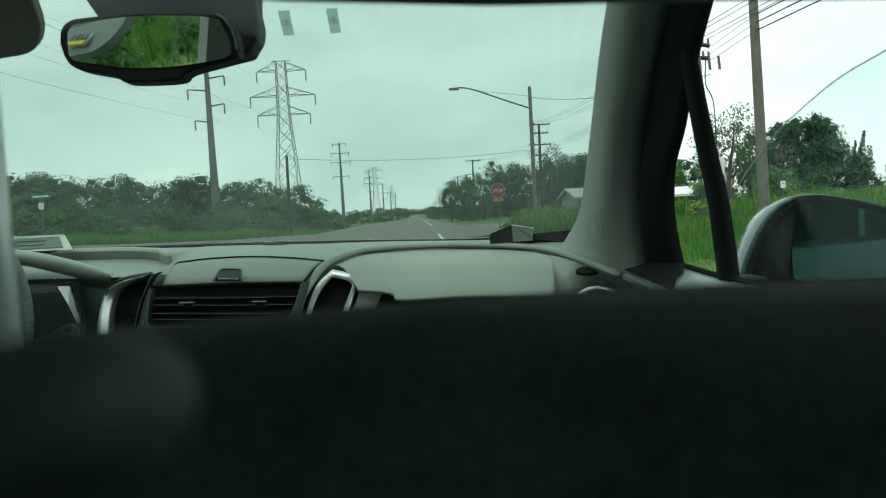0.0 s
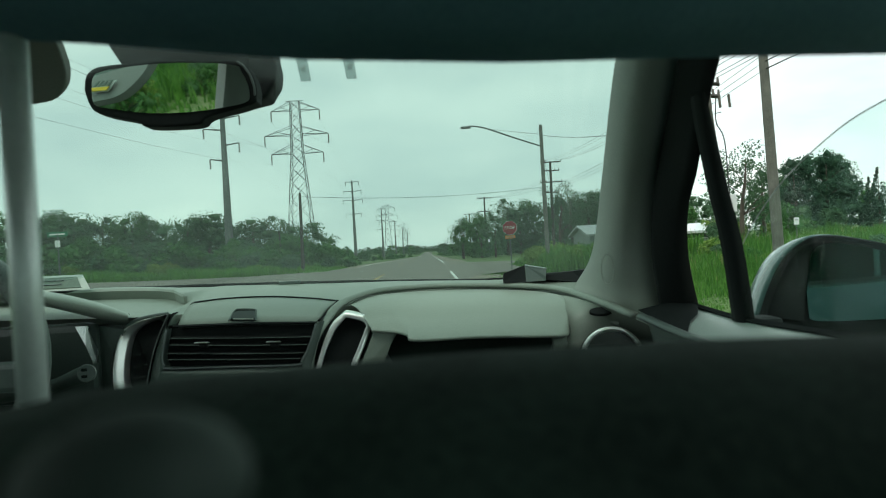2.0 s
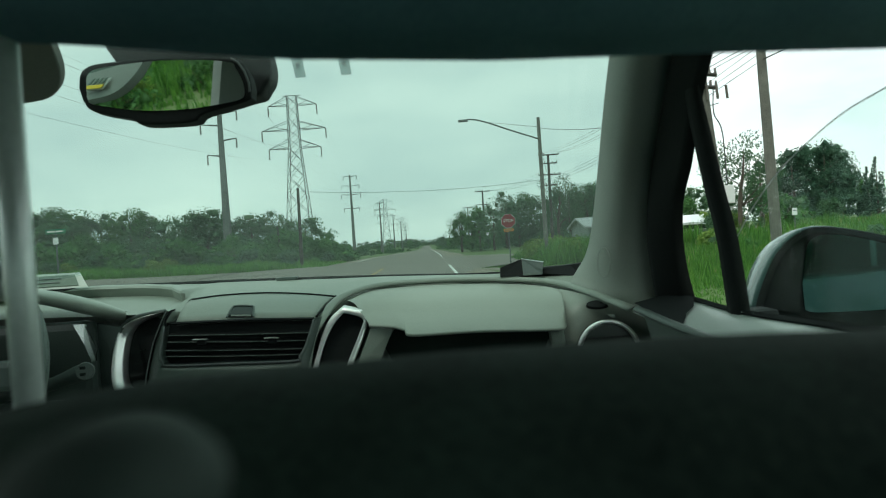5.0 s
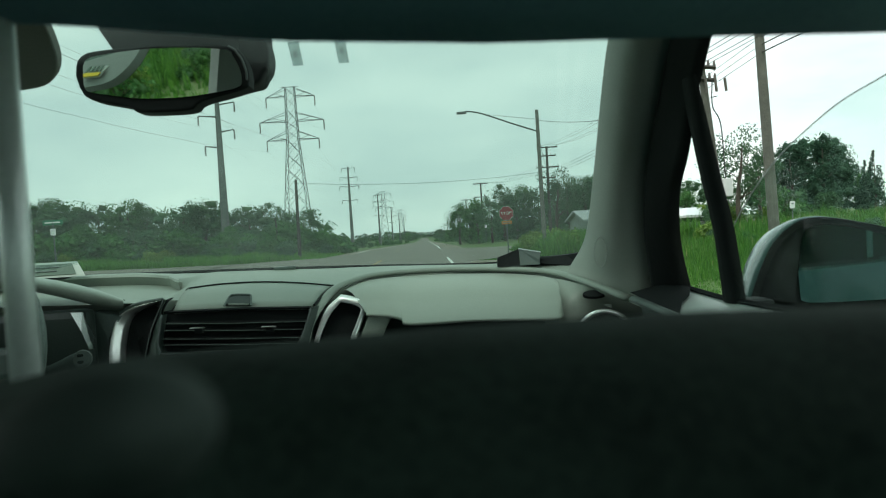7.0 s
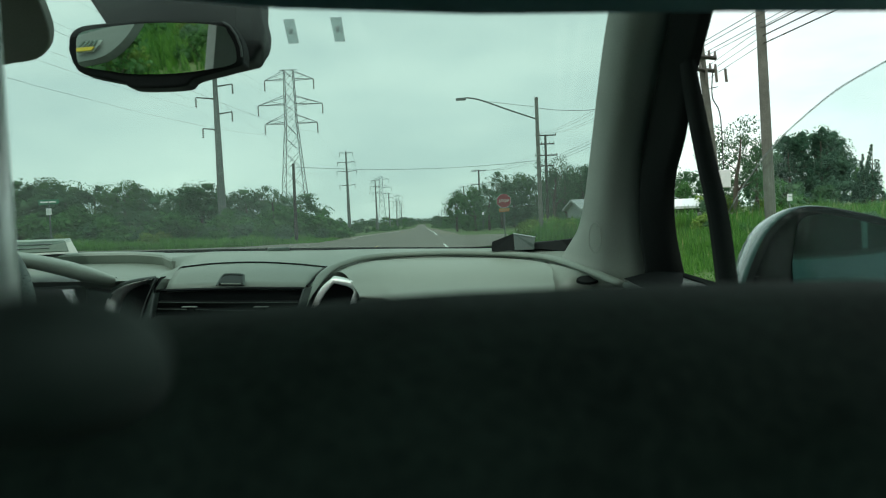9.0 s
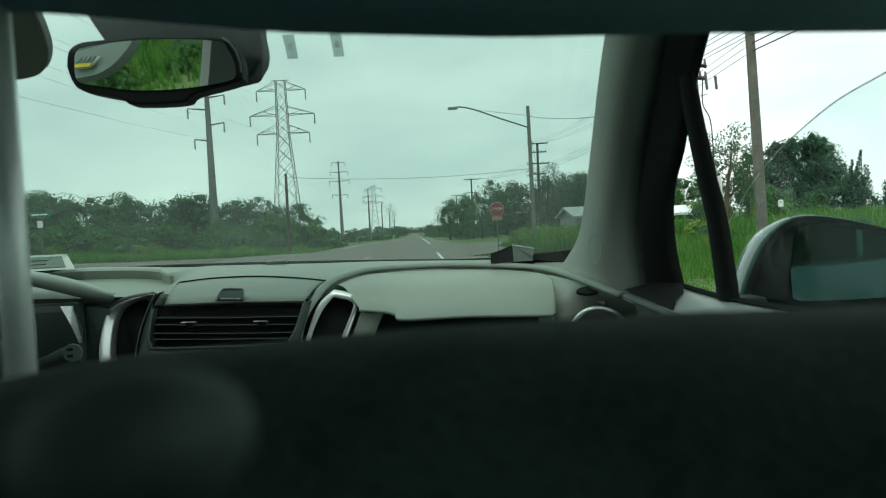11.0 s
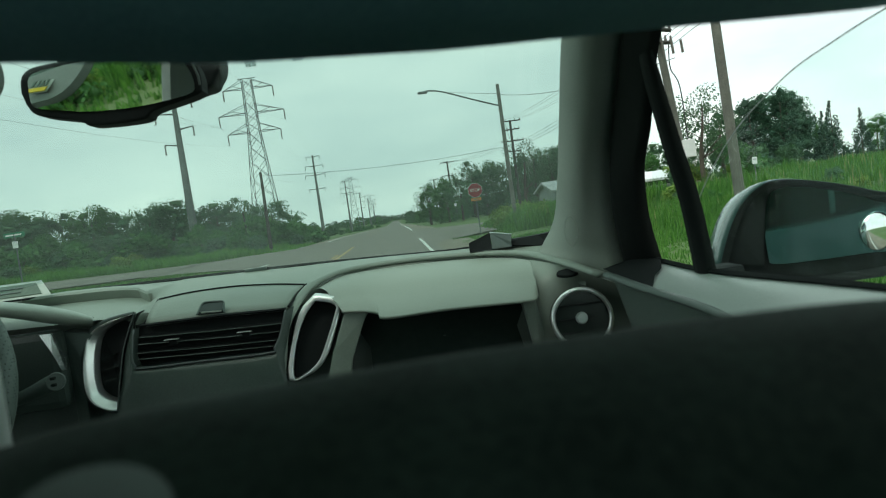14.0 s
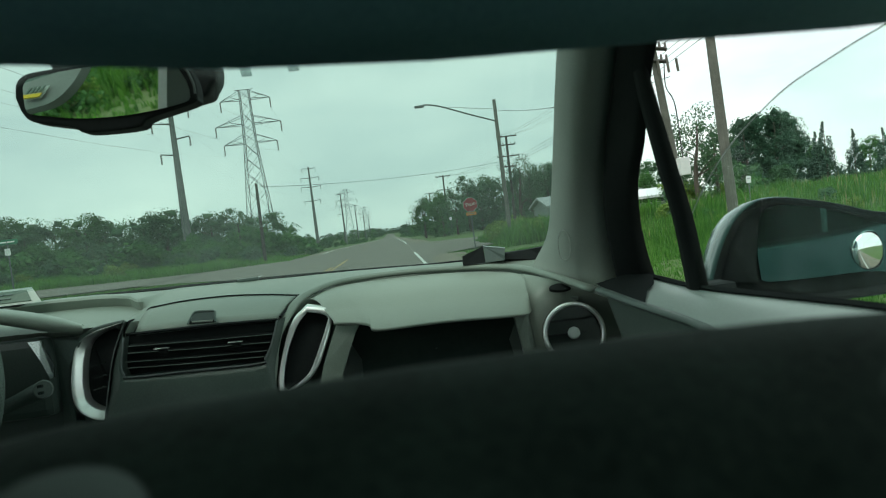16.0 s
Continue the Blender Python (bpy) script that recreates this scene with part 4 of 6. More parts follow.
# Street lamp on its own wooden pole.
lamp = thing("street_lamp", "street lamp on a wooden pole with long curved arm", "street lamp", at=(7.33, 42, lie(7.33, 42)))
zl = lie(7.33, 42)
part("pole", bar((0, 0, -0.4), (0, 0, 8.4 - zl), 0.14, 12, 0.10), "wood", lamp)
arm_pts = spline([(-0.08, 0, 7.15 - zl), (-1.6, 0, 7.72 - zl), (-3.2, 0, 8.35 - zl), (-4.0, 0, 8.54 - zl), (-4.3, 0, 8.53 - zl)], 6)
part("arm", sweep(arm_pts, 0.045, 8, up=(0, 1, 0)), "steel", lamp, smooth=True)
part("stay", bar((-0.06, 0, 7.85 - zl), (-3.0, 0, 8.30 - zl), 0.012, 5), "steel", lamp)
part("lamp_head", block((-4.75, -0.13, 8.41 - zl), (-4.15, 0.13, 8.55 - zl), 0.05), "steel", lamp, "flat grey lamp head")

# Stop sign and its small plate.
sign = thing("stop_sign", "red octagonal stop sign with orange plate below", "road sign", at=(4.7, 38, lie(4.7, 38)))
zs = lie(4.7, 38)
part("post", block((-0.03, 0.02, -0.3), (0.03, 0.07, 2.66), 0.008), "steel", sign)
oct_ = [(0.405 * math.cos(math.radians(22.5 + 45 * k)), 0.0, 2.31 - zs + 0.405 * math.sin(math.radians(22.5 + 45 * k))) for k in range(8)]
part("rim", plate(oct_, (0, 0.015, 0)), "sign_dull", sign, "white rim")
oct2 = [(0.388 * math.cos(math.radians(22.5 + 45 * k)), -0.004, 2.31 - zs + 0.388 * math.sin(math.radians(22.5 + 45 * k))) for k in range(8)]
part("face", plate(oct2, (0, 0.003, 0)), "sign_red", sign, "red face")
curve = bpy.data.curves.new("word", "FONT")
curve.body = "STOP"
curve.size, curve.align_x, curve.align_y, curve.extrude = 0.235, "CENTER", "CENTER", 0.002
word = new("lettering", curve)
word.data.materials.append(M["sign_dull"])
word.parent = sign
word.matrix_local = pose(0, -0.009, 2.31 - zs, 90, 0, 0)
part("lower_plate", plate([(-0.27, 0, 1.74 - zs), (0.27, 0, 1.74 - zs), (0.27, 0, 1.90 - zs), (-0.27, 0, 1.90 - zs)], (0, 0.012, 0)), "sign_orange", sign, "orange plate")
part("print_bar", block((-0.21, -0.006, 1.80 - zs), (0.21, -0.001, 1.84 - zs)), "ink", sign)
# Small roadside signs.
for x, y, z in ((16.05, 30, 1.75), (6.4, 72, 1.9)):
    s2 = thing("road_sign", "small white roadside sign on a thin post", "road sign", at=(x, y, lie(x, y)))
    part("post", bar((0, 0, -0.2), (0, 0, z - lie(x, y)), 0.02, 6), "steel", s2)
    part("board", block((-0.11, -0.03, z - lie(x, y) - 0.18), (0.11, -0.01, z - lie(x, y) + 0.12), 0.008), "sign_white", s2)
    part("print_bar", block((-0.06, -0.038, z - lie(x, y)), (0.06, -0.032, z - lie(x, y) + 0.04)), "ink", s2)


street = thing("street_sign", "green street name sign with white bars on a post", "road sign", at=(-15.2, 30, lie(-15.2, 30)))
part("post", bar((0, 0, -0.3), (0, 0, 3.0), 0.03, 8), "steel", street)
part("blade", block((-0.42, -0.012, 2.86), (0.42, 0.012, 3.06), 0.004), "sign_green", street, "green blade")
part("print_bar", block((-0.34, -0.018, 2.93), (0.30, -0.013, 2.99)), "sign_white", street)
part("notice", block((-0.11, -0.05, 2.42), (0.11, -0.032, 2.70), 0.004), "sign_white", street, "small white notice")


def culvert(x, y, length, turn):
    """Corrugated steel pipe lying in the grass: a ribbed tube with a rolled rim."""
    t = thing("culvert_pipe", "large corrugated galvanised steel culvert pipe in the grass", "culvert pipe", "culvert pipes", (x, y, lie(x, y)))
    t.rotation_euler = (0, 0, turn)
    rows = []
    for k in range(97):
        r = 0.92 + 0.022 * math.sin(math.pi * k / 2)
        rows.append([(length * (k / 96 - 0.5), r * math.cos(a), 0.92 + r * math.sin(a)) for a in [2 * math.pi * j / 40 for j in range(40)]])
    thick(part("tube", sheet(rows, close=True), "galvanised", t, smooth=True), 0.02)
    for e in (-0.5, 0.5):
        part("rim", sweep([(length * e, 0.93 * math.cos(2 * math.pi * j / 40), 0.92 + 0.93 * math.sin(2 * math.pi * j / 40)) for j in range(40)], 0.03, 6, closed=True, up=(1, 0, 0)), "steel", t)
    return t


culvert(-17.5, -68, 7.0, 0.25)
culvert(-16.0, -84, 2.4, 1.45)
back_poles = [wood_pole(9.4, y, lie(9.4, y) + 9.8, 0.17, 0.1, ((0.2, 1.2), (2.4, 1.2)), "darkwood", label="dark wooden utility pole with cross arms") for y in (-30, -78, -126)]
for a, b in zip(back_poles, back_poles[1:]):
    for p, q in zip(a[:4], b[:4]):
        cable(p, q, 0.7, 0.008)


# ---- buildings ----
def low_house(x0, x1, y0, y1, eave, ridge, roof, label, doors=True):
    z0 = min(lie(x0, y0), lie(x1, y1))
    t = thing("house", label, "house", at=((x0 + x1) / 2, (y0 + y1) / 2, z0))
    w, d = (x1 - x0) / 2, (y1 - y0) / 2
    part("wall", block((-w, -d, -0.2), (w, d, eave - z0)), "wallpaint", t)
    e, r = eave - z0, ridge - z0
    bm = sheet([[(-w - 0.4, -d - 0.5, e - 0.08), (w + 0.4, -d - 0.5, e - 0.08)], [(-w - 0.4, 0, r), (w + 0.4, 0, r)], [(-w - 0.4, d + 0.5, e - 0.08), (w + 0.4, d + 0.5, e - 0.08)]])
    thick(part("roof", bm, roof, t), 0.16)
    for k in range(3):
        cx = -w * 0.6 + k * w * 0.6
        win = part("window", block((cx - 0.55, -d - 0.04, 0.45 * e), (cx + 0.55, -d + 0.02, 0.85 * e), 0.02), "sign_white", t)
        part("pane", block((cx - 0.47, -d - 0.055, 0.48 * e), (cx + 0.47, -d - 0.045, 0.82 * e)), "gloss", win)
    for s in (-1, 1):
        part("gable", plate([(s * w, -d, e - 0.01), (s * w, d, e - 0.01), (s * w, 0, r - 0.1)], (-s * 0.12, 0, 0)), "wallpaint", t)
    return t


low_house(14.0, 24.0, 60, 67, 1.85, 2.62, "roof", "low house with grey metal roof behind the bank")
low_house(16.2, 19.5, 47, 52, 1.6, 2.05, "whiteroof", "low shed with white roof in the field")

# ---- the car ----
car = thing("car", "small car seen from its rear seat, grey and black interior", "car")
CX = 0.065


def lerp_table(table, x):
    if x <= table[0][0]:
        return table[0][1]
    for (a, u), (b, v) in zip(table, table[1:]):
        if x <= b:
            return u + (v - u) * (x - a) / (b - a)
    return table[-1][1]


def ws_base(x):
    """Foot of the windscreen."""
    o = (x - CX) / 0.62
    y = 1.40 - 0.25 * o * o
    z = 1.4370 - 0.033 * (x - 0.1) if x < 0.45 else 1.4255 + 0.01 * (x - 0.45)
    return Vector((x, y, z))


def ws_top(x):
    o = (x - CX) / 0.62
    return Vector((CX + (x - CX) * 0.90, 0.70 - 0.10 * o * o, 1.84 - 0.02 * o * o))


def ws(x, s, lift=0.0):
    a, b = ws_base(x), ws_top(x)
    n = Vector((0, 0.5, 0.85))
    return a.lerp(b, s) + n * (0.05 * math.sin(math.pi * s) + lift)


# Dashboard top.
front_y = [(-0.14, 1.09), (-0.062, 1.105), (-0.048, 1.135), (0.18, 1.14), (0.21, 1.155), (0.284, 1.222), (0.442, 1.222), (0.52, 1.195), (0.576, 1.15), (0.61, 1.085), (0.651, 1.04), (0.72, 0.98)]
front_z = [(-0.5, 1.425), (-0.05, 1.408), (0.18, 1.386), (0.21, 1.404), (0.284, 1.420), (0.442, 1.418), (0.576, 1.407), (0.61, 1.394), (0.651, 1.374), (0.72, 1.36)]
shelf_top = [(-0.8, 1.452), (-0.35, 1.4485), (-0.26, 1.4494), (-0.176, 1.4467), (-0.117, 1.441), (-0.06, 1.434)]
rows = []
for x in spaced([(-0.80, -0.11, 24), (-0.11, -0.04, 14), (-0.04, 0.643, 30)]):
    b = ws_base(x)
    fy, fz = lerp_table(front_y, x), lerp_table(front_z, x)
    row = []
    for j in range(9):
        u = j / 8
        y = b.y + 0.03 + (fy - b.y - 0.03) * u
        z = b.z - 0.0025 + (fz - b.z + 0.0025) * u ** 1.5 + 0.006 * math.sin(math.pi * min(1, u * 1.35)) * (1 - u)
        row.append(Vector((x, y, z)))
    row.append(Vector((x, fy - 0.004, fz - 0.02)))
    row.append(Vector((x, fy + 0.02, fz - (0.10 if x < 0.55 else 0.025))))
    # Sunk shelf on the driver's side: a ledge below the glass, a short wall and a sloping floor.
    zt = lerp_table(shelf_top, x)
    bend = 0.09 * step01((x + 0.13) / 0.07)
    sunk = [(b.y + 0.03, b.z - 0.0025), (1.330 - bend, zt + 0.003), (1.318 - bend, zt + 0.0025), (1.312 - bend, zt + 0.001), (1.309 - bend, zt - 0.003),
            (1.318 - bend, zt - 0.0185), (1.25 - bend * 0.8, zt - 0.021), (1.17 - bend * 0.5, zt - 0.028), (fy, fz), (fy + 0.025, fz - 0.012), (fy + 0.045, fz - 0.10)]
    w = step01((-0.052 - x) / 0.020)
    rows.append([p.lerp(Vector((x, y, z)), w) for p, (y, z) in zip(row, sunk)])
dash_top = part("dashboard", sheet(rows), "dash", car, "grey grained dashboard top", smooth=True)
dash_top.data.set_sharp_from_angle(angle=radians(28))
part("windscreen_seal", sweep([ws_base(-0.8 + 1.48 * k / 40) + Vector((0, 0.004, 0.0)) for k in range(41)], 0.0034, 6), "rubber", dash_top)
part("wiper_pivot", block((0.062, 1.385, 1.436), (0.104, 1.397, 1.4425), 0.002), "black", dash_top, "small black wiper part")

# Fascia below the top.
rows = [[(x, y + 0.02 * abs((x - CX) / 0.7) ** 2 * -1, z) for x in [-0.8 + 0.1 * k for k in range(16)]] for y, z in ((1.13, 1.385), (1.135, 1.30), (1.12, 1.15), (1.10, 0.95), (1.15, 0.6), (1.2, 0.42))]
part("fascia", sheet(rows), "darktrim", car, "black lower dashboard", smooth=True)

# Storage lid with finger notch.
back = spline([(-0.039, 1.182, 1.4215), (0.01, 1.203, 1.424), (0.08, 1.212, 1.4225), (0.15, 1.203, 1.4165), (0.202, 1.18, 1.4105)], 5)
fore = spline([(-0.037, 1.100, 1.3935), (0.02, 1.095, 1.3935), (0.08, 1.094, 1.3925), (0.14, 1.096, 1.3890), (0.181, 1.100, 1.3865)], 5)
rows = [[f.lerp(b, j / 6) + Vector((0, 0, 0.006 * math.sin(math.pi * j / 6))) for j in range(7)] for f, b in zip(fore, back)]
lid = part("storage_lid", sheet(rows), "dash", car, "grey storage lid with a finger notch", smooth=True)
thick(lid, 0.006, 1.0)
part("seam", sweep([fore[0].lerp(back[0], j / 6) + Vector((-0.001, 0, 0.0012)) for j in range(7)], 0.0012, 4, up=(1, 0, 0)), "rubber", lid)
part("seam", sweep([Vector(p) + Vector((0, 0.003, 0.0012)) for p in back], 0.0014, 4), "rubber", lid)
part("seam", sweep([f.lerp(b, j / 6) + Vector((0.003, 0, 0.0012)) for f, b in ((fore[-1], back[-1]),) for j in range(7)], 0.0024, 4, up=(1, 0, 0)), "rubber", lid)
notch = plate(spline([(0.047, 1.093, 1.3955), (0.0515, 1.106, 1.4045), (0.057, 1.1095, 1.4065), (0.078, 1.1095, 1.4050), (0.083, 1.106, 1.4030), (0.085, 1.093, 1.3935)], 4), (0, 0.001, 0.0045))
part("notch", notch, "gloss", lid, "dark finger notch")
part("notch_rim", sweep(spline([(0.0455, 1.091, 1.3965), (0.0505, 1.107, 1.4095), (0.057, 1.111, 1.4120), (0.078, 1.111, 1.4105), (0.0845, 1.107, 1.4080), (0.0870, 1.091, 1.3945)], 4), 0.0016, 5), "black", lid)
part("notch_lip", sweep([(0.052, 1.0925, 1.3985), (0.083, 1.0925, 1.3965)], 0.0014, 5), "pad", lid, smooth=True)

# The face of the console leans back: the higher, the further forward.
FACE = Vector((0.384, -0.019, 1.507))


def lean(x, z, d=0.0, y=1.075, tilt=0.30):
    k = (y + tilt * (z - 1.34) - FACE.y) / (y - FACE.y)
    return Vector((FACE.x + (x - FACE.x) * k, y + tilt * (z - 1.34) + d, FACE.z + (z - FACE.z) * k))


# Centre vents in their moulded console.
vent_in = [(-0.0448, 1.3904), (-0.0537, 1.3500), (-0.0510, 1.3348), (-0.0415, 1.3297), (0.0500, 1.3268), (0.1490, 1.3238), (0.1587, 1.3312), (0.1704, 1.3502), (0.1842, 1.3859)]
vent_far = [(-0.0425, 1.4120), (-0.0640, 1.3607), (-0.0780, 1.3100), (-0.0880, 1.2500), (0.0400, 1.2200), (0.1550, 1.2300), (0.1690, 1.3100), (0.1800, 1.3450), (0.1960, 1.3890)]
lip_line = spline([lean(x, z, -0.001) for x, z in vent_in], 5)
far_line = spline([lean(x, z, 0.004) for x, z in vent_far], 5)
rows = [[p + Vector((0, 0.022, 0)) for p in lip_line], lip_line, [p.lerp(q, 0.10) + Vector((0, -0.004, 0)) for p, q in zip(lip_line, far_line)],
        [p.lerp(q, 0.30) + Vector((0, -0.0045, 0)) for p, q in zip(lip_line, far_line)], far_line]
console = part("console", sheet(rows), "console", car, "dark moulded console round the vents", smooth=True)
vent = part("centre_vent", plate([lean(x, z, 0.022) for x, z in ((-0.050, 1.394), (0.188, 1.3865), (0.180, 1.33), (0.160, 1.315), (-0.045, 1.320), (-0.058, 1.335))], (0, 0.03, 0)), "rubber", car, "black centre air vent")
part("vent_frame", sweep([p + Vector((0, -0.002, 0)) for p in lip_line], 0.0019, 6, up=(0, 1, 0)), "steel", vent, "thin satin grey frame", smooth=True)
for (x0, za), (x1, zb) in zip(((-0.0425, 1.3764), (-0.0445, 1.3662), (-0.0485, 1.3531), (-0.0480, 1.3438)), ((0.1740, 1.3658), (0.1675, 1.3539), (0.1620, 1.3415), (0.1560, 1.3332))):
    part("slat", plate([lean(x0, za, 0.002), lean(x1, zb, 0.002), lean(x1, zb - 0.0012, 0.002), lean(x0, za - 0.0012, 0.002)], (0, 0.016, 0.001), 0.0003), "rubber", vent)
    part("slat_edge", sweep([lean(x0, za), lean((x0 + x1) / 2, (za + zb) / 2 - 0.0008, -0.001), lean(x1, zb)], 0.0004, 4), "darktrim", vent)
for x, z, dz in ((0.0082, 1.3680, -0.0012), (0.1172, 1.3628, -0.0013)):
    part("vent_tab", plate([(x - 0.0105, 1.066, z + 0.0002), (x + 0.0075, 1.066, z + 0.0006 + dz), (x + 0.0105, 1.068, z - 0.0006 + dz), (x - 0.0105, 1.066, z - 0.0008)], (0, 0.010, 0.0), 0.0004), "silver", vent, "small bright tab")
    part("tab_stem", block((x - 0.006, 1.074, z - 0.010), (x + 0.006, 1.084, z - 0.001), 0.001), "rubber", vent)
part("hood_line", sweep([(-0.042, 1.0925, 1.3925), (0.08, 1.0885, 1.3905), (0.181, 1.0925, 1.3850)], 0.0022, 4), "rubber", vent)


def pod(name, outer, inner, label, depth, sunk_by):
    """A tall vent: a silver band between two outlines, a sunk black face and one upright vane."""
    o, i = spline([*outer, outer[0]], 4)[:-1], spline([*inner, inner[0]], 4)[:-1]
    face = bmesh.new()
    sheet([[p + Vector((0, 0.003, 0)) for p in i], [p + Vector((0, sunk_by, 0)) for p in i]], bm=face, close=True)
    face.faces.new([face.verts.new(p + Vector((0, sunk_by, 0))) for p in i])
    ob = part(name, face, "rubber", car, label)
    rows = [[p + Vector((0, depth + 0.02, 0)) for p in o], [p + Vector((0, depth, 0)) for p in o], [p.lerp(q, 0.25) + Vector((0, depth * 0.45, 0)) for p, q in zip(o, i)],
            [p.lerp(q, 0.8) for p, q in zip(o, i)], i, [p + Vector((0, 0.012, 0)) for p in i]]
    part("silver_rim", sheet(rows, close=True), "silver", ob, "satin silver rim", smooth=True)
    return ob


band_out = [(-0.0416, 1.4137), (-0.0650, 1.4101), (-0.0863, 1.4056), (-0.1042, 1.3972), (-0.1161, 1.3827), (-0.1248, 1.3551), (-0.1292, 1.3266), (-0.1283, 1.3035), (-0.1207, 1.2874), (-0.1042, 1.2759), (-0.0893, 1.2718)]
band_in = [(-0.0419, 1.4128), (-0.0659, 1.4048), (-0.0855, 1.3979), (-0.0972, 1.3896), (-0.1056, 1.3766), (-0.1125, 1.3527), (-0.1165, 1.3242), (-0.1152, 1.3031), (-0.1076, 1.2924), (-0.0983, 1.2865), (-0.0874, 1.2831)]
side = [(-0.0416, 1.4137), (-0.0543, 1.3879), (-0.0659, 1.3607), (-0.0740, 1.3329), (-0.0812, 1.3050), (-0.0893, 1.2718)]
o_line = spline([lean(x, z, -0.005) for x, z in band_out], 5)
i_line = spline([lean(x, z, 0.006) for x, z in band_in], 5)
s_line = spline([lean(x, z, -0.001) for x, z in side], 5)
left_pod = part("driver_side_vent", plate([p + Vector((0, 0.020, 0)) for p in i_line] + [p + Vector((0, 0.020, 0)) for p in s_line[::-1]], (0, 0.02, 0)), "rubber", car, "tall black air vent with bright silver rim")
rows = [[i + Vector((0, 0.022, 0)), i, i.lerp(o, 0.15) + Vector((0, 0.0002, 0)), i.lerp(o, 0.5) + Vector((0, -0.0006, 0)), i.lerp(o, 0.85) + Vector((0, -0.0012, 0)), o, o + (o - i) * 0.05 + Vector((0, 0.012, 0))] for i, o in zip(i_line, o_line)]
part("silver_rim", sheet(rows), "silver", left_pod, "bright satin silver rim", smooth=True)
part("thin_rim", sweep(s_line, 0.0011, 6, up=(0, 1, 0)), "steel", left_pod, smooth=True)
part("side_wall", sheet([s_line, [p + Vector((-0.004, 0.022, 0)) for p in s_line]]), "rubber", left_pod, smooth=True)
for k, (x, z) in enumerate(((-0.094, 1.352), (-0.092, 1.334), (-0.095, 1.316))):
    part("vane", plate([lean(x - 0.012, z, 0.014), lean(x + 0.010, z + 0.004, 0.014), lean(x + 0.010, z + 0.0025, 0.014), lean(x - 0.012, z - 0.0015, 0.014)], (0, 0.005, 0)), "gloss", left_pod)
out_lip = [o + (o - i).normalized() * 0.0035 + Vector((0, 0.010, 0)) for i, o in zip(i_line, o_line)]
part("outer_lip", sweep(out_lip, 0.0035, 6, up=(0, 1, 0)), "console", left_pod, "dark moulded lip", smooth=True)
pod("passenger_side_vent",
    [lean(x, z, 0.0, 1.080) for x, z in ((0.2280, 1.4021), (0.2560, 1.3950), (0.2697, 1.3840), (0.2671, 1.3761), (0.2526, 1.3412), (0.2280, 1.2958), (0.1977, 1.2766), (0.1690, 1.2778), (0.1829, 1.3334), (0.2033, 1.3796))],
    [lean(x, z, 0.003, 1.080) for x, z in ((0.2285, 1.3915), (0.2500, 1.3855), (0.2585, 1.3785), (0.2565, 1.3705), (0.2430, 1.3412), (0.2205, 1.2991), (0.1947, 1.2800), (0.1779, 1.2790), (0.1884, 1.3263), (0.2083, 1.3688))],
    "tall black air vent with satin silver rim", 0.005, 0.022)

# Radio panel, in the dark below.
radio = part("radio_panel", block((-0.07, 1.074, 1.12), (0.165, 1.12, 1.268), 0.008), "gloss", car, "black radio panel")
for k in range(3):
    part("button", block((-0.02 + 0.06 * k, 1.070, 1.252), (0.01 + 0.06 * k, 1.076, 1.259), 0.002), "gloss", radio)

# Curved rim round the passenger's side.
arch = spline([(0.160, 1.075, 1.27), (0.166, 1.08, 1.31), (0.173, 1.088, 1.347), (0.186, 1.104, 1.377), (0.211, 1.155, 1.407), (0.245, 1.198, 1.419), (0.284, 1.221, 1.4235), (0.36, 1.229, 1.4245), (0.442, 1.222, 1.4222), (0.52, 1.192, 1.4175), (0.576, 1.15, 1.4105), (0.612, 1.06, 1.398), (0.650, 0.982, 1.3785)], 6)
part("dash_rim", sweep(arch, 0.0095, 8, flat=0.55), "dash", car, "grey curved rim of the dashboard", smooth=True)
back = spline([(0.222, 1.158, 1.402), (0.25, 1.19, 1.412), (0.284, 1.212, 1.4165), (0.36, 1.219, 1.417), (0.442, 1.212, 1.4148), (0.52, 1.183, 1.4103), (0.572, 1.138, 1.402), (0.572, 1.092, 1.3880)], 6)
fore = spline([(0.268, 1.070, 1.3725), (0.304, 1.062, 1.3692), (0.323, 1.046, 1.3655), (0.335, 1.030, 1.3590), (0.43, 1.025, 1.3588), (0.518, 1.019, 1.3552), (0.556, 1.020, 1.3540), (0.5665, 1.036, 1.3570)], 6)
rows = []
for b, f in zip(back, fore):
    row = [b.lerp(f, j / 12) + Vector((0, 0, 0.013 * math.sin(math.pi * (j / 12) ** 0.85) - 0.0022 * math.exp(-((j - 8.6) / 1.1) ** 2))) for j in range(13)]
    rows.append(row + [f + Vector((0, -0.0018, -0.0014)), f + Vector((0, -0.0012, -0.0042)), f + Vector((0, 0.004, -0.0056)), f + Vector((0, 0.030, -0.0050))])
pad = part("passenger_pad", sheet(rows), "pad", car, "pale grey grained pad of the passenger dashboard", smooth=True)
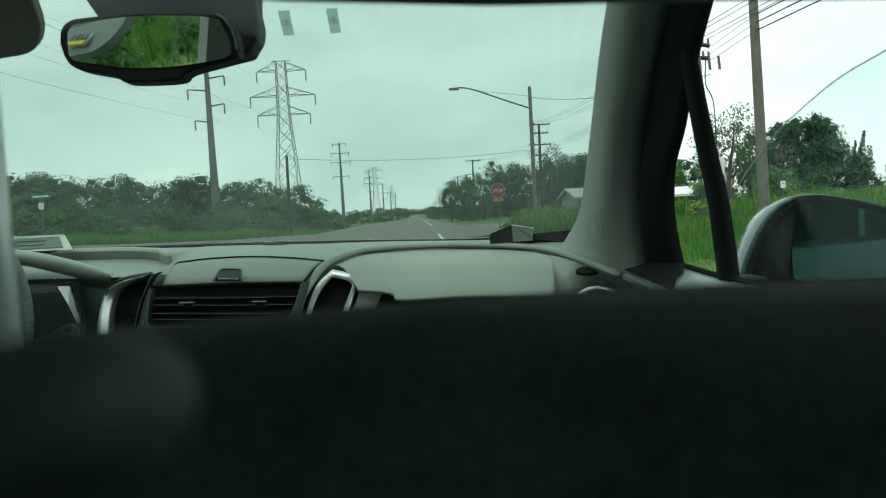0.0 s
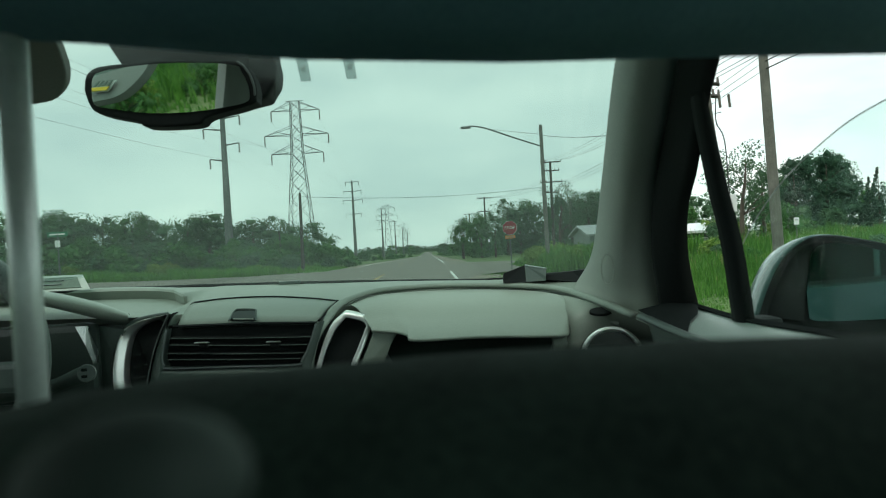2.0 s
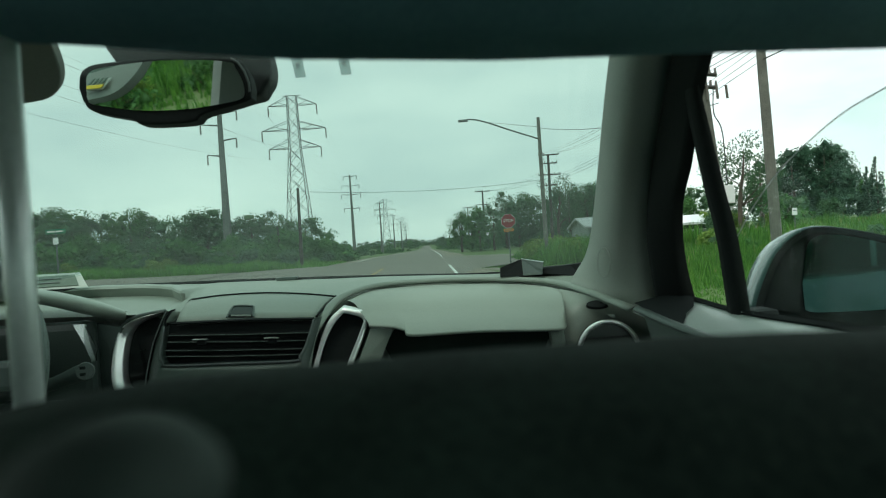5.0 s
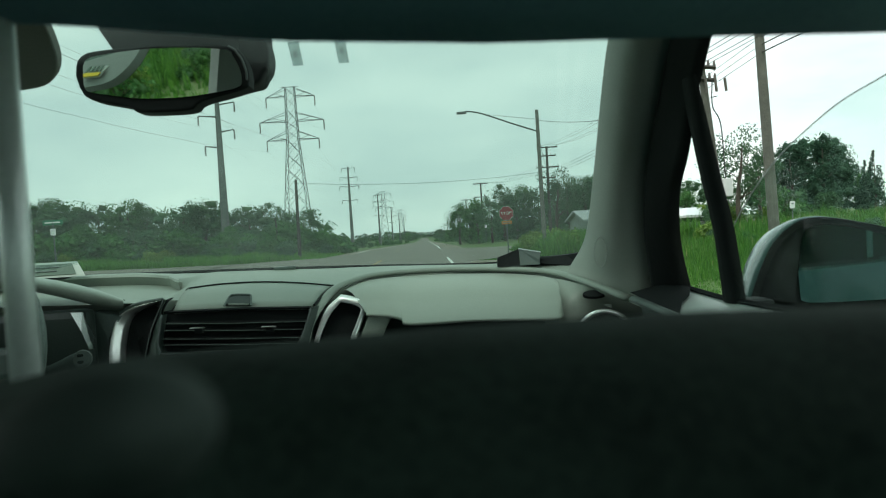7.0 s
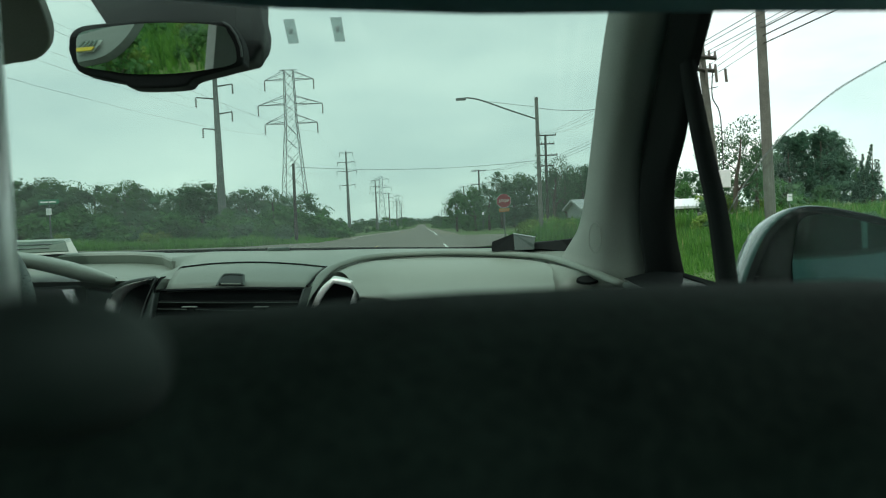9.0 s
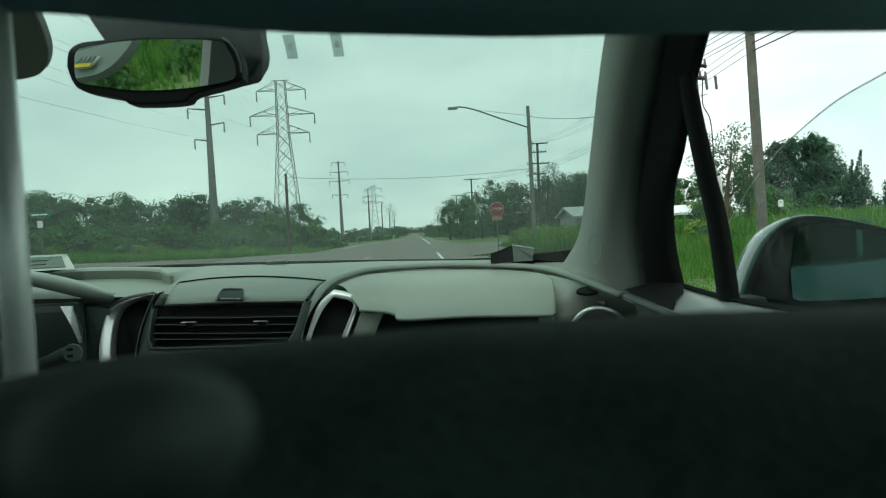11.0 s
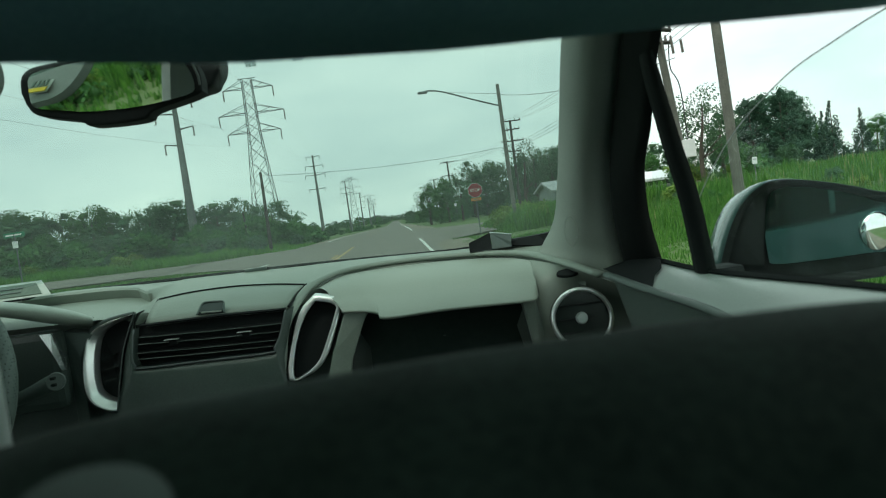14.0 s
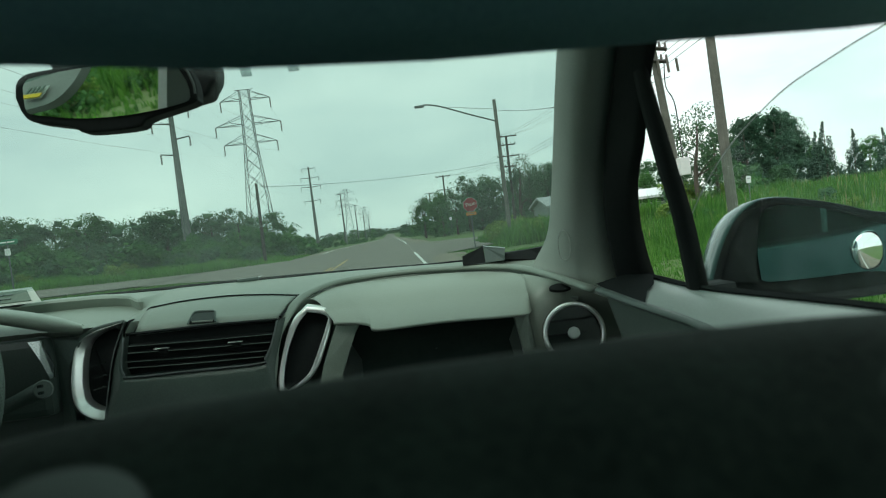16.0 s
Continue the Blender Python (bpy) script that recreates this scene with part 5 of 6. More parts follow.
# Tray under the pad.
tray = part("tray", sheet([[(0.275, 1.085, 1.362), (0.40, 1.10, 1.352), (0.555, 1.075, 1.352)], [(0.30, 1.12, 1.30), (0.42, 1.13, 1.30), (0.54, 1.12, 1.30)], [(0.30, 1.07, 1.22), (0.42, 1.07, 1.22), (0.55, 1.07, 1.22)], [(0.28, 1.06, 1.0), (0.42, 1.06, 1.0), (0.57, 1.06, 1.0)]]), "gloss", car, "black open tray", smooth=True)
part("tray_cheek", plate([(0.270, 1.078, 1.366), (0.307, 1.072, 1.363), (0.292, 1.088, 1.340), (0.272, 1.075, 1.29), (0.258, 1.066, 1.22), (0.222, 1.06, 1.24), (0.245, 1.072, 1.31)], (0, 0.01, 0), 0.002), "dash", tray, "grey side of the tray")
part("tray_cheek", plate([(0.538, 1.030, 1.352), (0.560, 1.034, 1.354), (0.568, 1.040, 1.30), (0.560, 1.044, 1.24), (0.552, 1.044, 1.27), (0.545, 1.040, 1.32)], (0, 0.012, 0), 0.002), "dash", tray, "grey side of the tray")

# Corner housing and round vent.
rows = [[(0.560, 1.15, 1.406), (0.588, 1.10, 1.400), (0.612, 1.045, 1.393), (0.650, 0.978, 1.374), (0.664, 0.95, 1.366)],
        [(0.563, 1.098, 1.387), (0.585, 1.078, 1.387), (0.615, 1.048, 1.385), (0.655, 1.002, 1.368), (0.700, 0.965, 1.352)],
        [(0.562, 1.070, 1.368), (0.582, 1.050, 1.372), (0.618, 1.066, 1.370), (0.660, 1.060, 1.354), (0.715, 1.02, 1.330)],
        [(0.560, 1.070, 1.335), (0.580, 1.048, 1.335), (0.624, 1.066, 1.335), (0.672, 1.064, 1.325), (0.730, 1.03, 1.310)],
        [(0.570, 1.045, 1.30), (0.588, 1.045, 1.30), (0.624, 1.066, 1.30), (0.676, 1.064, 1.29), (0.735, 1.04, 1.28)],
        [(0.566, 1.05, 1.24), (0.585, 1.05, 1.24), (0.624, 1.05, 1.24), (0.670, 1.05, 1.24), (0.71, 1.03, 1.24)],
        [(0.56, 1.06, 1.05), (0.585, 1.06, 1.05), (0.624, 1.06, 1.05), (0.67, 1.05, 1.05), (0.71, 1.03, 1.05)]]
corner = part("corner_housing", sheet(rows), "pad", car, "grey rounded corner of the dashboard", smooth=True)
sub = corner.modifiers.new("smooth", "SUBSURF")
sub.levels = sub.render_levels = 2
VC = Vector((0.6200, 1.008, 1.3160))
VN = Vector((-0.10, -1, 0.12))
rv = part("round_vent", plate(ring_pts(VC, 0.043, 32, nrm=VN), VN.normalized() * -0.05), "gloss", car, "round black air vent with silver ring")
part("silver_ring", sweep(ring_pts(VC + VN.normalized() * 0.010, 0.0425, 40, nrm=VN), 0.0036, 8, closed=True, up=VN), "silver", rv, "satin silver ring", smooth=True)
for k in range(3):
    z = -0.02 + 0.02 * k
    w = math.sqrt(0.039 ** 2 - z * z)
    c = VC + Vector((0, 0.0, z))
    part("vane", block((c.x - w, c.y - 0.002, c.z - 0.001), (c.x + w, c.y + 0.008, c.z + 0.001)), "rubber", rv)
bm = bar(VC + VN.normalized() * 0.002, VC + VN.normalized() * 0.012, 0.0098, 10, 0.0082)
part("knob", rounded_bm(bm), "postmetal", rv, "small dull silver knob")
slot = part("demister_slot", plate(ring_pts((0.615, 1.035, 1.3835), 0.017, 18, 0.42, (-0.2, -0.62, 0.76)), (0, 0.003, -0.004)), "rubber", car, "small dark oval slot")

# Device lying in the corner below the windscreen.
dev = thing("dash_gadget", "small dark angular gadget lying on the dashboard", "gadget", at=(0.5257, 1.2, 1.424))
part("body", raw_bm([(-0.0385, -0.004, 0.0), (-0.0370, -0.002, 0.0160), (0.0, -0.004, 0.0286), (0.0, -0.012, 0.0), (-0.034, 0.04, 0.012), (0.0, 0.04, 0.025), (-0.034, 0.04, 0.0), (0.0, 0.04, 0.0)],
     [(0, 3, 2, 1), (1, 2, 5, 4), (0, 1, 4, 6), (3, 0, 6, 7), (4, 5, 7, 6)]), "rubber", dev, "matt black body")
part("screen", raw_bm([(0.0003, -0.012, 0.0), (0.0003, -0.004, 0.0286), (0.0378, -0.002, 0.0204), (0.0350, -0.006, 0.0076), (0.0350, -0.006, 0.0), (0.0, 0.04, 0.025), (0.036, 0.04, 0.018), (0.036, 0.04, 0.0), (0.0003, 0.04, 0.0)],
     [(0, 4, 3, 2, 1), (1, 2, 6, 5), (2, 3, 4, 7, 6), (0, 8, 7, 4)]), "black", dev, "grey sloping face")
part("bright_edge", sweep([(0.0, -0.0045, 0.0290), (0.0378, -0.0025, 0.0208)], 0.0008, 4), "postmetal", dev)
part("corner_cover", plate([(0.53, 1.225, 1.4245), (0.56, 1.215, 1.4225), (0.624, 1.165, 1.417), (0.640, 1.150, 1.446), (0.626, 1.165, 1.4405), (0.605, 1.185, 1.4375), (0.56, 1.215, 1.4350), (0.53, 1.225, 1.4300)], (0, 0.02, 0), 0.001), "rubber", car, "black corner cover under the windscreen")

# Instrument hood, cluster, steering wheel and stalk.
rows = [[(-0.56, 1.16, 1.472), (-0.40, 1.16, 1.466), (-0.30, 1.16, 1.456), (-0.20, 1.15, 1.440), (-0.145, 1.13, 1.425), (-0.108, 1.10, 1.412)],
        [(-0.56, 1.06, 1.492), (-0.40, 1.06, 1.487), (-0.29, 1.06, 1.478), (-0.20, 1.065, 1.459), (-0.140, 1.07, 1.438), (-0.103, 1.08, 1.418)],
        [(-0.56, 0.985, 1.497), (-0.40, 0.985, 1.488), (-0.29, 0.985, 1.478), (-0.20, 0.990, 1.464), (-0.130, 1.02, 1.443), (-0.094, 1.050, 1.4205)],
        [(-0.56, 0.982, 1.488), (-0.40, 0.982, 1.479), (-0.29, 0.982, 1.470), (-0.20, 0.986, 1.456), (-0.130, 1.017, 1.430), (-0.091, 1.050, 1.414)],
        [(-0.56, 0.985, 1.478), (-0.40, 0.985, 1.470), (-0.29, 0.985, 1.462), (-0.20, 0.988, 1.448), (-0.130, 1.02, 1.4145), (-0.096, 1.054, 1.4065)],
        [(-0.56, 1.06, 1.465), (-0.40, 1.06, 1.457), (-0.29, 1.06, 1.449), (-0.20, 1.06, 1.436), (-0.135, 1.07, 1.408), (-0.102, 1.085, 1.403)]]
hood = part("instrument_hood", sheet(rows), "pad", car, "pale grey hood over the instruments", smooth=True)
sub = hood.modifiers.new("smooth", "SUBSURF")
sub.levels = sub.render_levels = 2
cluster = part("instrument_panel", block((-0.50, 1.055, 1.29), (-0.150, 1.09, 1.408), 0.012), "console", car, "black instrument panel")
part("instrument_lens", plate([(-0.171, 1.048, 1.405), (-0.155, 1.050, 1.4045), (-0.141, 1.052, 1.368), (-0.143, 1.052, 1.348), (-0.148, 1.050, 1.348), (-0.157, 1.048, 1.376)], (0, 0.004, 0)), "chrome", cluster, "bright edge of the instrument lens")
part("panel_side", plate([(-0.152, 1.082, 1.402), (-0.112, 1.086, 1.392), (-0.130, 1.080, 1.36), (-0.132, 1.074, 1.25), (-0.152, 1.08, 1.25)], (0, 0.03, 0), 0.003), "black", cluster)
WC = Vector((-0.334, 0.90, 1.355))
WN = Vector((0.0, -0.93, 0.36))
wheel = part("steering_wheel", sweep(ring_pts(WC, 0.184, 56, nrm=WN), 0.0165, 12, closed=True, up=WN), "leather", car, "black leather steering wheel rim with fine holes", smooth=True)
part("hub", block((-0.39, 0.90, 1.29), (-0.23, 0.95, 1.42), 0.03), "black", wheel, smooth=True)
for s in (-1, 1):
    part("spoke", block((WC.x + s * 0.07, 0.905, 1.335), (WC.x + s * 0.18, 0.925, 1.375), 0.008), "black", wheel)
stalk = part("column_stalk", sweep(spline([(-0.25, 0.99, 1.315), (-0.18, 0.985, 1.327), (-0.140, 0.98, 1.339), (-0.119, 0.978, 1.346)], 4), [0.008, 0.008, 0.0085, 0.009, 0.0095, 0.010, 0.0105, 0.011, 0.012, 0.0125, 0.0125, 0.0125, 0.012], 10), "black", car, "black column stalk with ribbed end", smooth=True)
part("stalk_cap", bar((-0.120, 0.972, 1.346), (-0.116, 0.962, 1.347), 0.0125, 16, 0.0115), "darktrim", stalk)
for dz in (-0.004, 0.005):
    part("cap_dot", block((-0.122, 0.959, 1.345 + dz), (-0.115, 0.963, 1.349 + dz), 0.001), "gloss", stalk)

# A-pillars, quarter-window frame and divider.
left_e = [(0.598, 0.66, 1.84), (0.602, 0.80, 1.735), (0.605, 0.87, 1.675), (0.612, 0.97, 1.575), (0.6165, 1.05, 1.495), (0.616, 1.10, 1.455), (0.606, 1.145, 1.4235), (0.596, 1.152, 1.406)]
right_e = [(0.638, 0.60, 1.84), (0.647, 0.71, 1.72), (0.653, 0.78, 1.66), (0.661, 0.87, 1.583), (0.662, 0.91, 1.524), (0.668, 0.94, 1.465), (0.685, 0.975, 1.393), (0.690, 0.990, 1.370)]
rows = []
for a, b in zip(spline(left_e, 4), spline(right_e, 4)):
    mid = a.lerp(b, 0.52) + Vector((-0.006, -0.034, 0.0))
    q1 = a.lerp(mid, 0.45) + Vector((-0.001, -0.012, 0))
    q2 = mid.lerp(b, 0.5) + Vector((0.004, 0.016, 0))
    rows.append([a + Vector((0.004, 0.02, 0)), a, q1, mid, q2, b + Vector((0.003, 0.015, 0)), b + Vector((0.006, 0.030, 0))])
apil = part("pillar_trim", sheet(rows), "pillar", car, "grey woven cover of the windscreen pillar", smooth=True)
TN = Vector((-0.55, -0.8, 0.1))
part("tweeter_rim", sweep(ring_pts((0.6225, 1.0120, 1.4455), 0.0095, 26, 2.3, TN), 0.0009, 5, closed=True, up=TN), "pillar", apil, "oval outline of a speaker cover")
frame_out = [(0.650, 0.50, 1.84), (0.664, 0.64, 1.71), (0.676, 0.745, 1.63), (0.682, 0.80, 1.567), (0.688, 0.855, 1.52), (0.702, 0.90, 1.458), (0.725, 0.935, 1.391), (0.737, 0.945, 1.370)]
rows = []
for a, b in zip(spline(right_e, 4), spline(frame_out, 4)):
    ridge = a + Vector((-0.0025, -0.009, -0.0005))
    rows.append([a + Vector((0.006, 0.030, 0)), ridge + Vector((0.001, 0.004, 0)), ridge + Vector((0.002, 0, 0)), ridge.lerp(b, 0.6) + Vector((0, -0.006, 0)), b, b + Vector((0.008, 0.022, 0))])
part("window_frame", sheet(rows), "rubber", car, "black frame of the quarter window", smooth=True)
div = spline([(0.6635, 0.738, 1.6397), (0.6796, 0.762, 1.6018), (0.7004, 0.785, 1.5378), (0.7207, 0.803, 1.4714), (0.7392, 0.825, 1.3792)], 6)
rows = []
for k, p in enumerate(div):
    w = 0.0030 + 0.0070 * (k / len(div)) ** 0.6
    rows.append([p + Vector((-w, 0.004, 0)), p + Vector((-w * 0.6, -0.008, 0)), p + Vector((w * 0.6, -0.012, 0)), p + Vector((w, -0.004, 0)), p + Vector((w, 0.014, 0)), p + Vector((-w, 0.016, 0))])
part("window_divider", sheet(rows, close=True), "rubber", car, "black upright bar of the side window", smooth=True)

# Doors.
def door_side(s, name):
    def X(x):
        return x if s > 0 else 2 * CX - x
    outer = [(0.716, 0.935, 1.392), (0.737, 0.82, 1.382), (0.765, 0.68, 1.380), (0.788, 0.55, 1.379), (0.80, 0.3, 1.379), (0.80, -0.25, 1.379), (0.80, -1.3, 1.38)]
    mid = [(0.690, 0.945, 1.388), (0.712, 0.83, 1.376), (0.742, 0.68, 1.372), (0.765, 0.55, 1.370), (0.778, 0.3, 1.37), (0.778, -0.25, 1.37), (0.778, -1.3, 1.37)]
    inner = [(0.662, 0.965, 1.374), (0.682, 0.84, 1.357), (0.706, 0.72, 1.342), (0.72, 0.55, 1.335), (0.73, 0.3, 1.33), (0.73, -0.25, 1.33), (0.73, -1.3, 1.33)]
    low = [(0.70, 0.965, 1.22), (0.705, 0.84, 1.20), (0.71, 0.72, 1.20), (0.71, 0.55, 1.20), (0.71, 0.3, 1.20), (0.71, -0.25, 1.20), (0.71, -1.3, 1.2)]
    base = [(0.72, 1.2, 0.45), (0.72, 0.84, 0.45), (0.72, 0.72, 0.45), (0.72, 0.55, 0.45), (0.72, 0.3, 0.45), (0.72, -0.25, 0.45), (0.72, -1.3, 0.45)]
    out2 = [(0.84, 1.2, 0.45), (0.86, 0.84, 0.45), (0.86, 0.72, 0.45), (0.86, 0.55, 0.45), (0.86, 0.3, 0.45), (0.86, -0.25, 0.45), (0.86, -1.3, 0.45)]
    out1 = [(0.76, 1.0, 1.30), (0.78, 0.84, 1.30), (0.81, 0.7, 1.30), (0.84, 0.55, 1.30), (0.85, 0.3, 1.30), (0.85, -0.25, 1.30), (0.85, -1.3, 1.30)]
    rows = [[(X(x), y, z) for x, y, z in r] for r in (inner, low, base)]
    d = part("door_panel", sheet(rows), "darktrim", car, "dark door panel with pale top", smooth=True)
    part("door_top", sheet([[(X(x), y, z) for x, y, z in spline(r, 4)] for r in (outer, mid, inner)]), "doortop", d, "pale grey sill of the window", smooth=True)
    part("sill_corner", sheet([[(X(0.655), 0.985, 1.386), (X(0.690), 0.96, 1.397), (X(0.722), 0.94, 1.398)], [(X(0.668), 0.93, 1.375), (X(0.690), 0.92, 1.388), (X(0.712), 0.905, 1.3935)], [(X(0.682), 0.865, 1.366), (X(0.694), 0.885, 1.379), (X(0.704), 0.885, 1.387)]]), "rubber", d, "black corner of the sill", smooth=True)
    part("door_skin", sheet([[(X(x), y, z) for x, y, z in r] for r in (base, out2, out1, outer)]), "paint", d, "dark painted door skin", smooth=True)
    strip = spline([(X(0.656), 0.972, 1.3785), (X(0.674), 0.88, 1.366), (X(0.697), 0.78, 1.354), (X(0.715), 0.68, 1.340), (X(0.724), 0.5, 1.336)], 4)
    part("door_strip", sweep(strip, 0.008, 6, flat=0.6), "darktrim", d, "dark trim strip", smooth=True)
    part("belt_seal", sweep(spline([(X(x), y, z + 0.002) for x, y, z in outer], 3), 0.004, 5), "rubber", d)
    return d


door_side(1, "door")
door_side(-1, "door")
part("quarter_glass", sheet([[(0.690, 0.83, 1.56), (0.688, 0.80, 1.60)], [(0.700, 0.87, 1.47), (0.712, 0.815, 1.47)], [(0.722, 0.925, 1.392), (0.735, 0.83, 1.385)]]), "sideglass", car, "small fixed quarter window pane")
arc = spline([(0.727, 0.802, 1.470), (0.743, 0.785, 1.508), (0.762, 0.757, 1.546), (0.783, 0.73, 1.574), (0.803, 0.70, 1.597), (0.818, 0.66, 1.611), (0.828, 0.60, 1.6235), (0.832, 0.50, 1.632), (0.830, 0.2, 1.64), (0.82, -0.1, 1.64)], 4)
foot = spline([(0.734, 0.815, 1.374), (0.738, 0.80, 1.374), (0.752, 0.76, 1.374), (0.762, 0.73, 1.374), (0.772, 0.70, 1.374), (0.782, 0.66, 1.374), (0.792, 0.60, 1.374), (0.80, 0.50, 1.374), (0.80, 0.2, 1.374), (0.80, -0.1, 1.374)], 4)
dg = part("door_glass", sheet([arc, foot]), "sideglass", car, "half-lowered tinted side window pane")
thick(dg, 0.004)
part("glass_edge", sweep(arc, 0.0007, 5), "roof", dg, "ground edge of the pane")
lg = part("door_glass", sheet([[(-0.60, 0.72, 1.60), (-0.64, 0.4, 1.76), (-0.64, 0.0, 1.76)], [(-0.66, 0.72, 1.38), (-0.67, 0.4, 1.38), (-0.67, 0.0, 1.38)]]), "sideglass", car, "tinted side window pane")
# Windscreen.
def ws_out(x, s):
    """The glass sweeps round outside the right pillar."""
    u = min(1.0, max(0.0, (x - 0.40) / 0.28))
    return ws(x, s) + Vector((0, 0.17 * u * u, 0))


rows = [[ws_out(-0.80 + 1.53 * k / 28, s) for k in range(29)] for s in [j / 8 for j in range(9)]]
wsob = part("windscreen", sheet(rows), "windscreen", car, "green-tinted windscreen", smooth=True)
thick(wsob, 0.005)
for ob in (wsob, dg, lg):
    ob.visible_shadow = False
decal = thing("windscreen_sticker", "rectangular pale sticker with printed rows on the windscreen", "sticker", at=(-0.34, 1.285, 1.466))
part("paper", plate([(-0.13, -0.016, -0.013), (0.089, -0.016, -0.013), (0.062, 0.014, 0.013), (-0.13, 0.014, 0.015)], (0, 0.001, 0.001)), "paper", decal, "pale border")
part("print_panel", plate([(-0.12, -0.0125, -0.0085), (0.072, -0.0125, -0.009), (0.055, 0.0095, 0.010), (-0.12, 0.0095, 0.0115)], (0, -0.0012, 0.0008)), "ink", decal, "grey-green printed panel")
for k in range(2):
    part("print_bar", plate([(-0.08 - 0.01 * k, -0.006 + 0.008 * k, -0.003 + 0.007 * k), (0.035, -0.006 + 0.008 * k, -0.0035 + 0.007 * k), (0.034, -0.004 + 0.008 * k, -0.0015 + 0.007 * k), (-0.08, -0.004 + 0.008 * k, -0.001 + 0.007 * k)], (0, -0.003, 0.002)), "darktrim", decal)
for x in (0.2165, 0.2755):
    tag = thing("toll_tag", "small frosted clear tag at the top of the windscreen", "tag", "tags on the windscreen", at=(x, 0.886, 1.7285))
    part("strip", plate([(-0.008, 0, 0.014), (0.006, 0, 0.014), (0.008, 0.012, -0.013), (-0.005, 0.012, -0.013)], (0, 0.0015, 0.001)), "frost", tag)
    part("chip", block((-0.002, 0.002, -0.004), (0.003, 0.004, 0.004), 0.001), "frost", tag)

# Rear-view mirror.
KX, KZ = -0.195, -0.183


def on_mirror(x, z, d=0.0):
    return Vector((x - 0.008, 0.92 + KX * (x - 0.05) + KZ * (z - 1.705) + d, z + 0.002))


m_out = spline([(-0.0786, 0, 1.7284), (-0.0738, 0, 1.7453), (-0.0618, 0, 1.7541), (-0.0401, 0, 1.7567), (0.0274, 0, 1.7552), (0.0834, 0, 1.7504), (0.1395, 0, 1.7433), (0.1549, 0, 1.7319), (0.1614, 0, 1.7145), (0.1606, 0, 1.6978), (0.1528, 0, 1.6887), (0.0942, 0, 1.6790), (0.0789, 0, 1.6704), (0.0408, 0, 1.6705), (0.0025, 0, 1.6740), (-0.0094, 0, 1.6819), (-0.0630, 0, 1.6969), (-0.0754, 0, 1.7119)], 4)
mir = part("rear_view_mirror", plate([on_mirror(p.x, p.z) for p in m_out], (0, 0.030, 0), 0.004), "rubber", car, "black rear-view mirror housing")
m_gl = spline([(-0.0663, 0, 1.7271), (-0.0620, 0, 1.7426), (-0.0445, 0, 1.7494), (0.0268, 0, 1.7510), (0.0967, 0, 1.7453), (0.1374, 0, 1.7380), (0.1441, 0, 1.7303), (0.1513, 0, 1.7142), (0.1525, 0, 1.6986), (0.1471, 0, 1.6921), (0.1251, 0, 1.6887), (0.0716, 0, 1.6864), (0.0113, 0, 1.6901), (-0.0362, 0, 1.6992), (-0.0631, 0, 1.7063), (-0.0675, 0, 1.7155)], 4)
part("mirror_glass", plate([on_mirror(p.x, p.z, -0.0015) for p in m_gl], (0, 0.001, 0)), "mirror", mir, "silvered mirror glass")
# The highlight on the right-hand bevel, laid on as a paler strip.
part("mirror_edge", sweep([on_mirror(x, z, -0.002) for x, z in ((0.1394, 1.7425), (0.1479, 1.7369), (0.1556, 1.7249), (0.1597, 1.7105), (0.1596, 1.6993))], 0.0016, 6, up=(0, 1, 0)), "steel", mir, "bevelled edge with its highlight painted pale")
part("mirror_bracket", plate([(-0.0370, 0.960, 1.7560), (0.1310, 0.960, 1.7460), (0.1410, 0.960, 1.8360), (-0.0840, 0.960, 1.8360)], (0, 0.045, 0), 0.008), "rubber", mir, "black bracket above the mirror")
part("sensor_housing", plate(spline([(0.0910, 0.962, 1.7010), (0.1380, 0.962, 1.7095), (0.1510, 0.962, 1.7130), (0.1575, 0.962, 1.7225), (0.1644, 0.962, 1.7329), (0.1675, 0.962, 1.7515), (0.1645, 0.962, 1.7719), (0.1590, 0.962, 1.8110), (0.0910, 0.962, 1.8110)], 4), (0, 0.05, 0), 0.006), "rubber", mir, "rounded black sensor housing", smooth=True)
# Sun visor on the driver's side, with its warning label.
v_out = spline([(-0.3670, 0, 1.6720), (-0.1070, 0, 1.6590), (-0.0370, 0, 1.6630), (-0.0070, 0, 1.6690), (0.0025, 0, 1.6880), (-0.0030, 0, 1.7160), (-0.0230, 0, 1.7690), (-0.0340, 0, 1.8040), (-0.1270, 0, 1.8140), (-0.3670, 0, 1.8140)], 4)


def on_visor(x, z, d=0.0):
    """Laid along the inside of the windscreen."""
    y = 0.80
    for _ in range(12):
        y = 0.885 - 1.15 * (1.498 + (z - 1.498) * y / 0.72 - 1.69)
    return Vector((0.371 + (x - 0.371) * y / 0.72, y + d, 1.498 + (z - 1.498) * y / 0.72 + 0.8 * d))


visor = part("sun_visor", plate([on_visor(p.x, p.z) for p in v_out], (0, 0.012, 0.009), 0.003), "lining", car, "grey folded-down sun visor")
part("warning_label", plate([on_visor(x, z, 0.015) for x, z in ((-0.052, 1.672), (-0.024, 1.672), (-0.024, 1.686), (-0.052, 1.686))], (0, 0.001, 0.0008)), "paper", visor, "white label")
for k in range(4):
    part("print_bar", plate([on_visor(x, z, 0.0172) for x, z in ((-0.0505 + 0.0065 * k, 1.678), (-0.047 + 0.0065 * k, 1.678), (-0.047 + 0.0065 * k, 1.685), (-0.0505 + 0.0065 * k, 1.685))], (0, 0.001, 0.0008)), "ink", visor)
